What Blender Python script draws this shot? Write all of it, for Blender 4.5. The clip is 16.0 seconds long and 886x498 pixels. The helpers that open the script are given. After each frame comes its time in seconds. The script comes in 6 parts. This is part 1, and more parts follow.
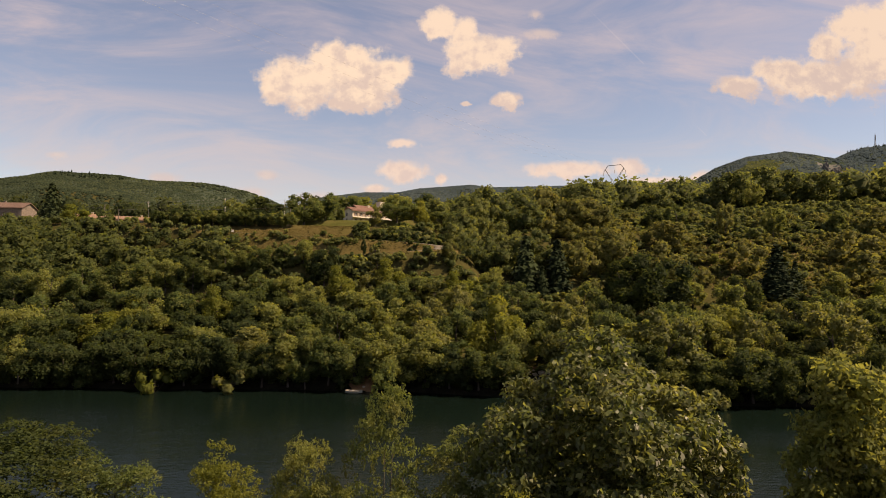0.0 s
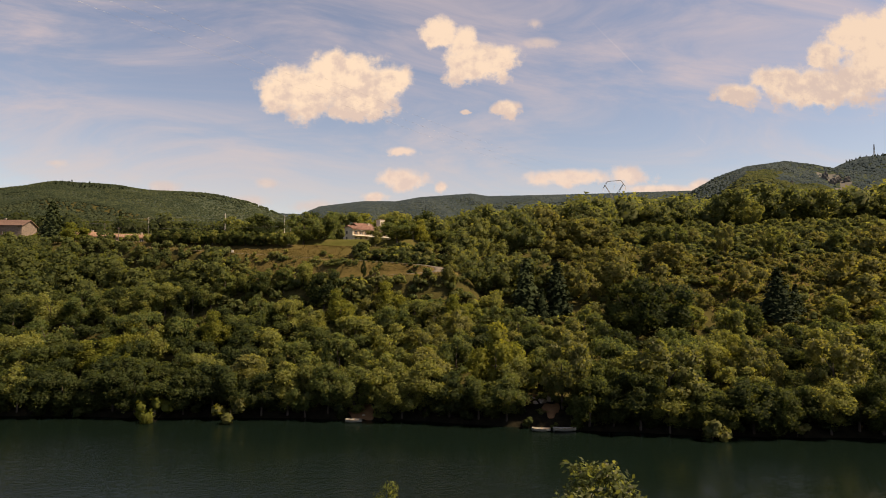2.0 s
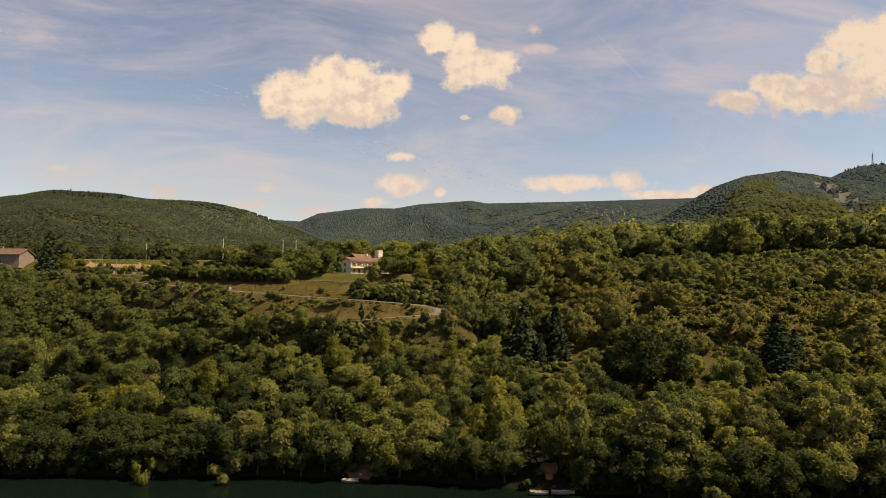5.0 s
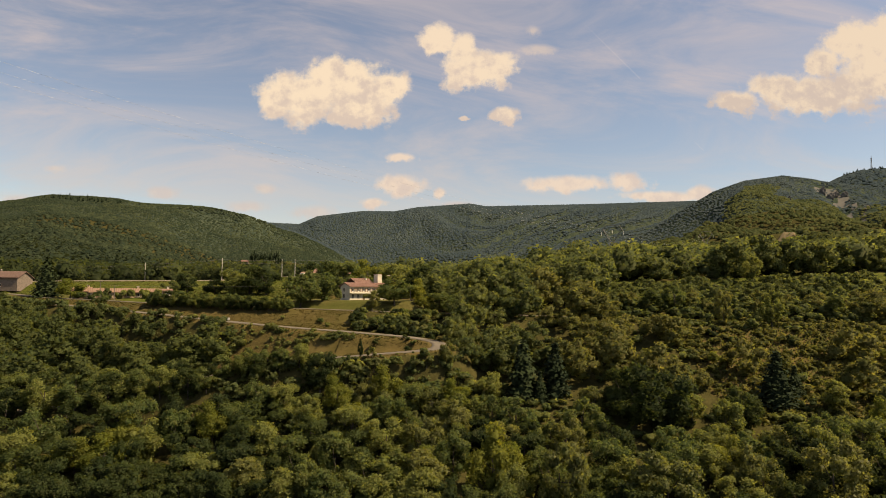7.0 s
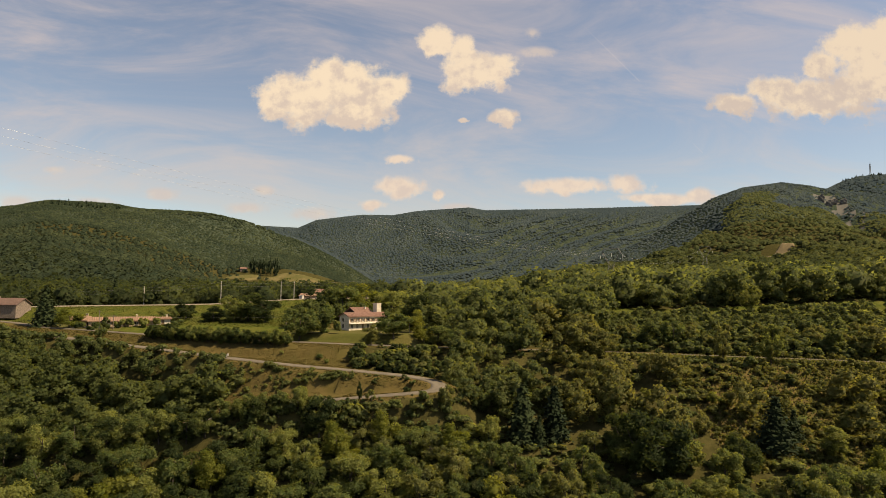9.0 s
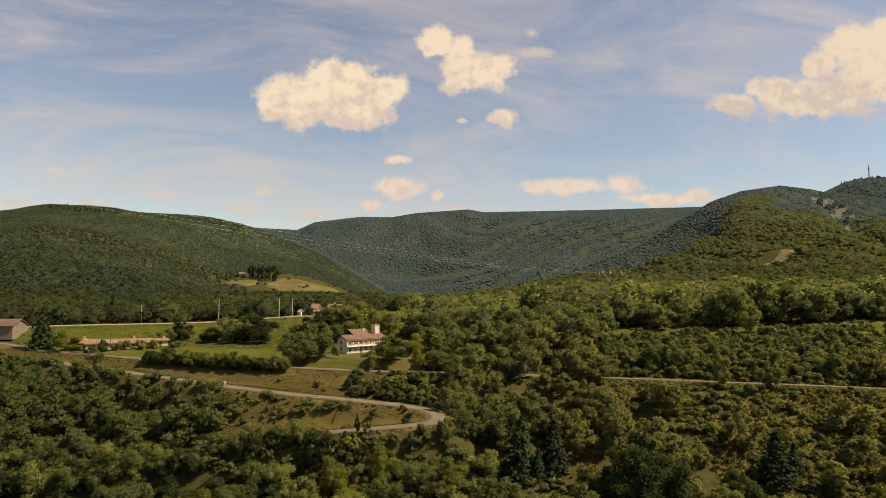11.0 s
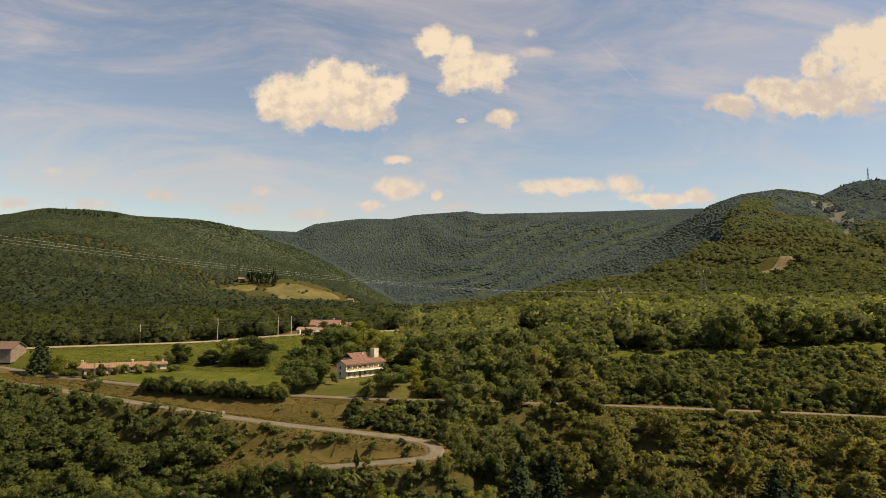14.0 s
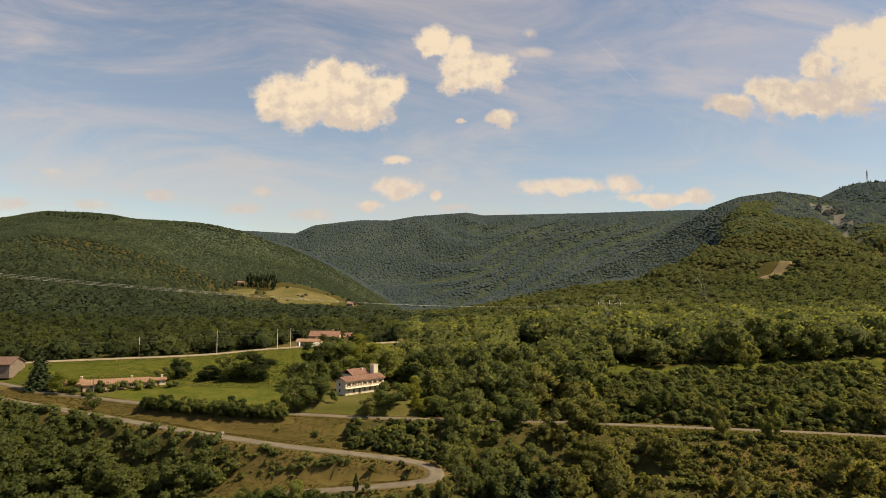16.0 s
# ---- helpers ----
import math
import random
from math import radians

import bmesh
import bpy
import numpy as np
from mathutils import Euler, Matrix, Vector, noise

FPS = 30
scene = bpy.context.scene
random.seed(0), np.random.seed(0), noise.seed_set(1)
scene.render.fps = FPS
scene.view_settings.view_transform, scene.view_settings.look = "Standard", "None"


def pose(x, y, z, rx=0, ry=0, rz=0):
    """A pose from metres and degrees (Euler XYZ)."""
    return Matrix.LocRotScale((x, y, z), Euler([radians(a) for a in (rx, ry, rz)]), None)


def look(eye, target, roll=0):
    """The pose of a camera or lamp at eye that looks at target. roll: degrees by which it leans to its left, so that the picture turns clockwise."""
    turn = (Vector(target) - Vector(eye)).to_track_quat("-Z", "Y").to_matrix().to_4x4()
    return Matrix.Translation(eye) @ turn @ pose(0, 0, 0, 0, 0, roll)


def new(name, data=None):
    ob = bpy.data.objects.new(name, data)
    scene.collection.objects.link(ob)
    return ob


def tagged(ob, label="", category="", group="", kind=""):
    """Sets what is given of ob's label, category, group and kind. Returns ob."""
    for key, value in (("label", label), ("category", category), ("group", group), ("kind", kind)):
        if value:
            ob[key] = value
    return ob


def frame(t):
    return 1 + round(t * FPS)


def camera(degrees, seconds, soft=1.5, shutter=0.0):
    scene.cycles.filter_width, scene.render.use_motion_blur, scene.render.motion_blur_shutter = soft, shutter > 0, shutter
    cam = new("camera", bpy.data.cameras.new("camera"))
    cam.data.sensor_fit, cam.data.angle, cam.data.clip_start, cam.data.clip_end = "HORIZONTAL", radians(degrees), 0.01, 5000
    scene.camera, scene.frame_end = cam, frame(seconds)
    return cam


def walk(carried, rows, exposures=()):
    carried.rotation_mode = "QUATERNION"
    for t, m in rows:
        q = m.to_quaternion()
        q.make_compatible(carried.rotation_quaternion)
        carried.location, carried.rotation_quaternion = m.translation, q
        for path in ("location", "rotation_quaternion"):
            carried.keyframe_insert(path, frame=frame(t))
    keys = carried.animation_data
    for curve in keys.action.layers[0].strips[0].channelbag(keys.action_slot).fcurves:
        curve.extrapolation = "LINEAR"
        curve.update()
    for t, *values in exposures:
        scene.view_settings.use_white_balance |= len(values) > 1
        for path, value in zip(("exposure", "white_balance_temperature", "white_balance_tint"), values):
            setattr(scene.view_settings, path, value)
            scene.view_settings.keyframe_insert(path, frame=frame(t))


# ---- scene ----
cam = camera(68.0, 16.0, soft=0.88)
PATH = [
    (0, (0.12, 1.93, 16.42), (0.09, 11.922, 16.807), 0.46),
    (0.5, (0.09, 1.86, 17.08), (0.061, 11.852, 17.49), 0.46),
    (1, (0.07, 1.76, 18.01), (0.04, 11.75, 18.456), 0.52),
    (1.5, (0.06, 1.71, 18.92), (0.032, 11.699, 19.395), 0.48),
    (2, (0.05, 1.76, 19.93), (0.022, 11.747, 20.438), 0.44),
    (2.5, (0.1, 1.86, 21.06), (0.072, 11.846, 21.588), 0.45),
    (3, (0.22, 1.93, 22.4), (0.192, 11.916, 22.931), 0.41),
    (3.5, (0.21, 1.91, 23.92), (0.187, 11.895, 24.464), 0.44),
    (4, (0.23, 1.83, 25.52), (0.207, 11.814, 26.084), 0.51),
    (6.5, (0.18, 1.75, 35.28), (0.176, 11.732, 35.876), 0.46),
    (7, (0.13, 1.63, 37.48), (0.127, 11.612, 38.08), 0.51),
    (7.5, (0.05, 1.52, 39.85), (0.054, 11.502, 40.454), 0.55),
    (8, (-0.06, 1.42, 42.21), (-0.052, 11.401, 42.824), 0.56),
    (8.5, (-0.08, 1.31, 44.73), (-0.071, 11.291, 45.345), 0.58),
    (9, (-0.04, 1.13, 47.21), (-0.029, 11.11, 47.837), 0.6),
    (11.5, (0.13, 1.51, 56.22), (0.157, 11.49, 56.853), 0.53),
    (12, (0.18, 1.51, 57.59), (0.205, 11.49, 58.221), 0.52),
    (12.5, (0.21, 1.55, 58.92), (0.236, 11.53, 59.553), 0.5),
    (13, (0.25, 1.42, 60.3), (0.274, 11.4, 60.933), 0.48),
    (13.5, (0.26, 1.5, 61.66), (0.287, 11.48, 62.292), 0.48),
    (14, (0.11, 1.35, 63.05), (0.145, 11.33, 63.683), 0.47),
    (14.5, (0.17, 1.21, 64.41), (0.204, 11.19, 65.044), 0.46),
    (15, (0.07, 1.15, 65.84), (0.11, 11.13, 66.474), 0.45),
    (15.5, (0.04, 1.22, 67.26), (0.082, 11.2, 67.895), 0.45),
    (16, (0, 1.28, 68.6), (0.045, 11.26, 69.235), 0.44),
]
walk(cam, [(t, look(eye, aim, lean)) for t, eye, aim, lean in PATH],
     [(0, 0.60, 8200, 25), (3.5, 0.60, 8200, 20), (8, 0.56, 8050, 15), (16, 0.57, 8000, 12)])

# ---- sky, sun and clouds ----
SUN_EL, SUN_AZ = radians(51), radians(-8)      # azimuth counted from +x towards +y
sun_data = bpy.data.lights.new("sun", "SUN")
sun_data.energy, sun_data.angle, sun_data.color = 5.9, radians(0.6), (1.0, 0.87, 0.64)
sun = new("sun", sun_data)
sun_dir = Vector((math.cos(SUN_EL) * math.cos(SUN_AZ), math.cos(SUN_EL) * math.sin(SUN_AZ), math.sin(SUN_EL)))
sun.matrix_world = look((300, 60, 320), Vector((300, 60, 320)) - sun_dir)

world = bpy.data.worlds.new("sky")
world.use_nodes = True
scene.world = world


class Nodes:
    """Short hand for node trees."""

    def __init__(self, tree):
        self.tree = tree
        tree.nodes.clear()

    def add(self, kind, **values):
        n = self.tree.nodes.new(kind)
        for k, v in values.items():
            if k in n.inputs:
                self.feed(n.inputs[k], v)
        return n

    def feed(self, socket, v):
        if isinstance(v, bpy.types.NodeSocket):
            self.tree.links.new(v, socket)
        else:
            socket.default_value = v

    def math(self, op, a, b=0.0, c=0.0, clamp=False):
        n = self.tree.nodes.new("ShaderNodeMath")
        n.operation, n.use_clamp = op, clamp
        for s, v in zip(n.inputs, (a, b, c)):
            self.feed(s, v)
        return n.outputs[0]

    def mix(self, f, a, b, blend="MIX"):
        n = self.tree.nodes.new("ShaderNodeMix")
        n.data_type, n.blend_type = "RGBA", blend
        self.feed(n.inputs[0], f)
        for s, v in ((n.inputs[6], a), (n.inputs[7], b)):
            self.feed(s, (*v, 1) if isinstance(v, tuple) and len(v) == 3 else v)
        return n.outputs[2]

    def step(self, v, lo, hi, a=0.0, b=1.0, smooth=True):
        n = self.tree.nodes.new("ShaderNodeMapRange")
        n.interpolation_type = "SMOOTHSTEP" if smooth else "LINEAR"
        for s, x in zip(n.inputs, (v, lo, hi, a, b)):
            self.feed(s, x)
        return n.outputs[0]

    def noise(self, vector, scale, detail=4.0, rough=0.55, distort=0.0, dims="3D"):
        n = self.tree.nodes.new("ShaderNodeTexNoise")
        n.noise_dimensions = dims
        if vector is not None:
            self.feed(n.inputs["Vector"], vector)
        for k, v in (("Scale", scale), ("Detail", detail), ("Roughness", rough), ("Distortion", distort)):
            self.feed(n.inputs[k], v)
        return n.outputs["Fac"]

    def vec(self, x, y, z=0.0):
        n = self.tree.nodes.new("ShaderNodeCombineXYZ")
        for s, v in zip(n.inputs, (x, y, z)):
            self.feed(s, v)
        return n.outputs[0]


# each puff: bearing and height of its middle (tangents), half width, half height
BIG_CLOUD = [(-0.215, 0.295, 0.074, 0.044), (-0.135, 0.300, 0.077, 0.046), (-0.165, 0.323, 0.062, 0.036), (-0.088, 0.311, 0.034, 0.026),
             (-0.252, 0.289, 0.040, 0.028), (-0.140, 0.271, 0.052, 0.024)]
TWIN_CLOUD = [(0.046, 0.338, 0.062, 0.034), (0.072, 0.345, 0.046, 0.024), (-0.012, 0.388, 0.030, 0.026), (0.030, 0.370, 0.020, 0.028),
              (0.093, 0.268, 0.026, 0.014), (0.028, 0.262, 0.008, 0.005)]
EAST_CLOUD = [(0.648, 0.382, 0.064, 0.040), (0.580, 0.303, 0.100, 0.036), (0.450, 0.293, 0.040, 0.018), (0.515, 0.314, 0.056, 0.026),
              (0.668, 0.328, 0.075, 0.044), (0.590, 0.352, 0.034, 0.026), (0.700, 0.408, 0.050, 0.036)]
LOW_CLOUDS = [(0.193, 0.161, 0.076, 0.015), (0.284, 0.165, 0.037, 0.017), (0.330, 0.143, 0.075, 0.010), (0.398, 0.150, 0.026, 0.013),
              (-0.069, 0.200, 0.027, 0.008), (-0.068, 0.158, 0.042, 0.018), (-0.107, 0.129, 0.023, 0.009), (-0.008, 0.146, 0.010, 0.009)]
HAZY_CLOUDS = [(-0.305, 0.122, 0.036, 0.011), (-0.275, 0.150, 0.024, 0.010), (-0.433, 0.145, 0.028, 0.010), (-0.535, 0.128, 0.034, 0.010), (0.138, 0.400, 0.016, 0.010),
               (-0.595, 0.177, 0.022, 0.008), (-0.655, 0.128, 0.030, 0.010), (-0.197, 0.114, 0.042, 0.014), (0.022, 0.128, 0.026, 0.007), (0.148, 0.372, 0.030, 0.010)]

w = Nodes(world.node_tree)
sky = w.add("ShaderNodeTexSky")
sky.sky_type, sky.sun_disc, sky.sun_elevation, sky.sun_rotation = "NISHITA", False, SUN_EL, radians(90) - SUN_AZ
sky.altitude, sky.air_density, sky.dust_density, sky.ozone_density = 300, 1.0, 0.4, 1.8
way = w.add("ShaderNodeTexCoord").outputs["Generated"]
sep = w.add("ShaderNodeSeparateXYZ", Vector=way)
ahead = w.math("MAXIMUM", sep.outputs[1], 0.02)
U, V = w.math("DIVIDE", sep.outputs[0], ahead), w.math("DIVIDE", sep.outputs[2], ahead)
flat = w.vec(U, V)
front = w.step(sep.outputs[1], 0.15, 0.4)
billow = w.noise(flat, 25, 8, 0.62)
beyond = w.noise(w.vec(w.math("ADD", U, 0.010), w.math("ADD", V, 0.012)), 25, 8, 0.62)
lumps = w.noise(flat, 8, 4, 0.5)
warp = w.noise(flat, 38, 5, 0.6)
UW = w.math("MULTIPLY_ADD", w.math("SUBTRACT", warp, 0.5), 0.022, w.math("MULTIPLY_ADD", w.math("SUBTRACT", lumps, 0.5), 0.030, U))
VW = w.math("MULTIPLY_ADD", w.math("SUBTRACT", billow, 0.5), 0.020, V)


def puffs(group):
    """How deep a direction lies inside the puffs of one cloud: above 0 inside."""
    best = None
    for u0, v0, ru, rv in group:
        a, b = w.math("MULTIPLY_ADD", UW, 1 / ru, -u0 / ru), w.math("MULTIPLY_ADD", VW, 1 / rv, -v0 / rv)
        d = w.math("SUBTRACT", 1.0, w.math("SQRT", w.math("ADD", w.math("MULTIPLY", a, a), w.math("MULTIPLY", b, b))))
        best = d if best is None else w.math("SMOOTH_MAX", best, d, 0.16)
    return best


grain = w.noise(flat, 60, 4, 0.6)
colour = sky.outputs[0]
# thin high cloud, drawn out in bands
streak = w.noise(w.vec(w.math("MULTIPLY_ADD", V, 1.3, U), w.math("MULTIPLY_ADD", U, -0.10, w.math("MULTIPLY", V, 3.6)), 0.3), 2.6, 6, 0.62, 0.8)
veil = w.math("MULTIPLY", w.step(streak, 0.36, 0.78, 0.05, 0.66), w.step(V, 0.02, 0.2, 0.5, 1.0))
colour = w.mix(veil, colour, w.mix(w.step(V, 0.05, 0.35), (4.7, 4.7, 4.8), (4.8, 4.5, 4.8)))
# two short vapour trails
for u0, v0, u1, v1, thick in ((0.205, 0.425, 0.305, 0.325, 0.0012), (0.380, 0.235, 0.400, 0.215, 0.0008)):
    ln = math.hypot(u1 - u0, v1 - v0)
    ex, ey = (u1 - u0) / ln, (v1 - v0) / ln
    along = w.math("ADD", w.math("MULTIPLY_ADD", U, ex, -u0 * ex - v0 * ey), w.math("MULTIPLY", V, ey))
    off = w.math("ABSOLUTE", w.math("ADD", w.math("MULTIPLY_ADD", U, -ey, u0 * ey - v0 * ex), w.math("MULTIPLY", V, ex)))
    trail = w.math("MULTIPLY", w.step(off, 0.0, thick * 1.6, 0.10, 0.0), w.math("MULTIPLY", w.step(along, 0.0, ln * 0.6), w.step(along, ln, ln * 0.97)))
    colour = w.mix(w.math("MULTIPLY", trail, front), colour, (6.5, 6.2, 6.2))
relief = w.math("SUBTRACT", billow, beyond)
for group, lit, dim, cover, soft in ((HAZY_CLOUDS, (5.6, 5.0, 4.5), (4.9, 4.4, 4.3), 0.55, 0.8), (LOW_CLOUDS, (6.4, 5.6, 4.8), (5.3, 4.7, 4.4), 0.82, 0.55),
                                     (TWIN_CLOUD, (6.5, 5.85, 4.9), (5.0, 4.55, 4.3), 0.95, 0.38), (EAST_CLOUD, (6.1, 5.5, 4.65), (4.7, 4.3, 4.1), 0.95, 0.38),
                                     (BIG_CLOUD, (6.6, 5.95, 4.95), (4.95, 4.5, 4.25), 0.98, 0.36)):
    depth = w.math("MULTIPLY_ADD", w.math("SUBTRACT", billow, 0.5), 2.0, w.math("MULTIPLY_ADD", w.math("SUBTRACT", grain, 0.5), 0.5, puffs(group)))
    cover_map = w.math("MULTIPLY", w.step(depth, -0.18, soft, 0.0, cover), front)
    mid, tall = sum(q[1] for q in group) / len(group), 0.07
    low = w.math("MULTIPLY_ADD", V, -0.48 / tall, 0.48 * mid / tall)
    hollow = w.step(w.math("ADD", w.math("MULTIPLY_ADD", relief, 3.0, low), w.math("MULTIPLY_ADD", lumps, 1.3, -0.65)), -0.26, 0.56)
    body = w.mix(hollow, lit, dim)
    colour = w.mix(cover_map, colour, body)
back = w.add("ShaderNodeBackground", Color=colour, Strength=0.088)
w.tree.links.new(back.outputs[0], w.add("ShaderNodeOutputWorld").inputs[0])

# ---- materials ----
def material(name):
    m = bpy.data.materials.new(name)
    m.use_nodes = True
    return m, Nodes(m.node_tree)


def surface(n, colour, rough=0.8, bump=None, amount=0.3, metallic=0.0, spec=0.3, distance=0.05):
    p = n.add("ShaderNodeBsdfPrincipled", Roughness=rough, Metallic=metallic)
    n.feed(p.inputs["Base Color"], (*colour, 1) if isinstance(colour, tuple) else colour)
    n.feed(p.inputs["Specular IOR Level"], spec)
    if bump is not None:
        b = n.add("ShaderNodeBump", Height=bump, Strength=amount, Distance=distance)
        n.feed(p.inputs["Normal"], b.outputs[0])
    n.tree.links.new(p.outputs[0], n.add("ShaderNodeOutputMaterial").inputs[0])
    return p


def place(n):
    return n.add("ShaderNodeNewGeometry").outputs["Position"]


def local(n):
    return n.add("ShaderNodeTexCoord").outputs["Object"]


def leaf_material(name, dark, light, dry, islands=False, glow=0.56, gloss=0.6, vary=0.26, spec=0.05):
    """Leaves: hue varies from tree to tree and over the crown; light passes through them."""
    m, n = material(name)
    if islands:
        cells = n.add("ShaderNodeTexVoronoi", Vector=n.add("ShaderNodeMapping", Vector=place(n), Scale=(1, 1, 0.25)).outputs[0], Scale=0.12)
        one = n.add("ShaderNodeSeparateColor", Color=cells.outputs["Color"]).outputs[0]
        spot = n.noise(place(n), 0.035, 3)
        tree = n.math("ADD", n.math("MULTIPLY", one, 0.75), n.math("MULTIPLY_ADD", spot, 0.6, -0.12))
    else:
        tree = n.add("ShaderNodeObjectInfo").outputs["Random"]
    patch = n.noise(place(n), 0.8, 3)
    fine = n.add("ShaderNodeNewGeometry").outputs["Random Per Island"]
    c = n.mix(n.step(tree, 0.1, 0.95), dark, light)
    if islands:
        c = n.mix(n.step(n.noise(place(n), 0.0055, 3), 0.38, 0.60, 0.0, 0.65), c, dark)
    c = n.mix(n.step(patch, 0.42, 0.75, 0, 0.55), c, dry)
    c = n.mix(fine, n.mix(1.0, c, (1 - vary,) * 3, "MULTIPLY"), n.mix(1.0, c, (1 + vary,) * 3, "MULTIPLY"))
    d = n.add("ShaderNodeBsdfPrincipled", Roughness=gloss)
    n.feed(d.inputs["Base Color"], c)
    n.feed(d.inputs["Specular IOR Level"], spec)
    t = n.add("ShaderNodeBsdfTranslucent", Color=n.mix(1.0, c, (1.6, 1.45, 0.75), "MULTIPLY"))
    s = n.add("ShaderNodeMixShader", Fac=glow)
    n.feed(s.inputs[1], d.outputs[0])
    n.feed(s.inputs[2], t.outputs[0])
    n.tree.links.new(s.outputs[0], n.add("ShaderNodeOutputMaterial").inputs[0])
    return m


LEAF = leaf_material("broad_leaves", (0.068, 0.098, 0.037), (0.142, 0.166, 0.054), (0.160, 0.156, 0.063))
LEAF_DARK = leaf_material("dark_leaves", (0.028, 0.044, 0.019), (0.056, 0.077, 0.027), (0.068, 0.076, 0.032))
LEAF_GOLD = leaf_material("yellow_green_leaves", (0.094, 0.116, 0.026), (0.132, 0.148, 0.034), (0.138, 0.140, 0.038))
LEAF_PALE = leaf_material("silvery_leaves", (0.083, 0.101, 0.036), (0.132, 0.146, 0.053), (0.155, 0.152, 0.058), gloss=0.5, spec=0.12)
LEAF_NEAR = leaf_material("glossy_near_leaves", (0.074, 0.096, 0.036), (0.190, 0.208, 0.078), (0.215, 0.215, 0.086), gloss=0.42, spec=0.3, vary=0.6)
NEEDLE = leaf_material("needles", (0.014, 0.023, 0.013), (0.024, 0.036, 0.017), (0.030, 0.038, 0.018), glow=0.12, spec=0.02)
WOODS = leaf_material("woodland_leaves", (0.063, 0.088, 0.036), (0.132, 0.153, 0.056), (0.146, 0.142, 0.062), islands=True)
# Dry heath tone, lightened further: sunlight on the slope put into the colour.
HEATH = leaf_material("sunlit_dry_heath_leaves", (0.087, 0.102, 0.037), (0.157, 0.157, 0.056), (0.174, 0.151, 0.061), islands=True)
# Darker copy of the woodland leaves: shade put into the colour.
WOODS_SHADE = leaf_material("shade_toned_woodland_leaves", (0.048, 0.069, 0.028), (0.103, 0.123, 0.042), (0.109, 0.116, 0.046), islands=True)
GRASS = leaf_material("embankment_grass_blades", (0.062, 0.074, 0.019), (0.092, 0.098, 0.031), (0.098, 0.088, 0.033), islands=True, glow=0.3, vary=0.12)
# Two tones of one hill forest: sunlight on the east put into its colour.
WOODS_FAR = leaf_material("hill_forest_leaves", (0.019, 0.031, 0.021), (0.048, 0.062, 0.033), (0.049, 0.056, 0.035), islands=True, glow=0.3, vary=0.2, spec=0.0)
WOODS_EAST = leaf_material("sun_tinted_hill_leaves", (0.042, 0.058, 0.026), (0.086, 0.099, 0.041), (0.091, 0.093, 0.044), islands=True, glow=0.4, vary=0.2, spec=0.0)
# Darkest woodland copy, again with shade in its leaf colour.
WOODS_DIM = leaf_material("shade_dimmed_woodland_leaves", (0.026, 0.040, 0.019), (0.060, 0.077, 0.029), (0.067, 0.074, 0.033), islands=True)
# Distance haze put into the leaf colour: blue-grey far forest.
WOODS_HAZE = leaf_material("hazy_mountain_leaves", (0.027, 0.044, 0.056), (0.055, 0.074, 0.078), (0.059, 0.073, 0.074), islands=True, glow=0.2, vary=0.1, spec=0.0)

BARK, n = material("bark")
surface(n, n.mix(n.noise(local(n), 3.0, 5), (0.030, 0.025, 0.020), (0.085, 0.072, 0.057)), 0.9, n.noise(local(n), 14, 4), 0.6)

FLOOR, n = material("leaf_litter")
p0 = place(n)
c = n.mix(n.step(n.noise(p0, 0.5, 5), 0.3, 0.7), (0.034, 0.033, 0.013), (0.058, 0.053, 0.021))
surface(n, c, 1.0, n.noise(p0, 2.0, 5, 0.65), 0.6, distance=0.3, spec=0.0)

CANOPY, n = material("far_forest_floor")
p0 = place(n)
surface(n, n.mix(n.step(n.noise(p0, 0.05, 5), 0.3, 0.7), (0.024, 0.036, 0.027), (0.050, 0.064, 0.042)), 1.0, n.noise(p0, 0.12, 4, 0.6), 1.0, distance=4.0, spec=0.0)

EARTH, n = material("grassy_earth")
p0 = place(n)
big, mid, fine = n.noise(p0, 0.028, 4), n.noise(p0, 0.22, 5), n.noise(p0, 2.6, 5, 0.65)
grass = n.mix(n.step(mid, 0.3, 0.7), (0.066, 0.056, 0.019), (0.098, 0.075, 0.030))
grass = n.mix(n.step(big, 0.42, 0.62), grass, (0.092, 0.069, 0.027))
grass = n.mix(n.step(fine, 0.35, 0.75, 0, 0.6), grass, (0.048, 0.044, 0.013))
surface(n, grass, 0.95, fine, 0.5, distance=0.2, spec=0.05)

LAWN, n = material("mown_lawn")
p0 = place(n)
c = n.mix(n.step(n.noise(p0, 0.22, 6, 0.65), 0.36, 0.64), (0.046, 0.064, 0.010), (0.088, 0.090, 0.020))
surface(n, n.mix(n.step(n.noise(p0, 1.1, 6, 0.7), 0.35, 0.7, 0, 0.75), c, (0.044, 0.054, 0.010)), 0.95, n.noise(p0, 5, 3), 0.8, distance=0.2, spec=0.05)

# Bank earth painted near black: tree shade at the waterline put into its colour.
SHADED_BANK, n = material("shaded_bank_earth")
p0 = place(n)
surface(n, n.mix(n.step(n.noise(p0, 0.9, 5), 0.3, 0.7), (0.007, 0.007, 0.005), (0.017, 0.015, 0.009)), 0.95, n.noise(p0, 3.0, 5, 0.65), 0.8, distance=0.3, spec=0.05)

ROAD, n = material("worn_asphalt")
p0 = place(n)
c = n.mix(n.step(n.noise(p0, 0.35, 6, 0.65), 0.35, 0.7), (0.095, 0.084, 0.068), (0.138, 0.122, 0.098))
surface(n, n.mix(n.step(n.noise(p0, 9, 3), 0.4, 0.75, 0, 0.35), c, (0.085, 0.076, 0.064)), 0.9, n.noise(p0, 22, 3), 0.3, spec=0.1)

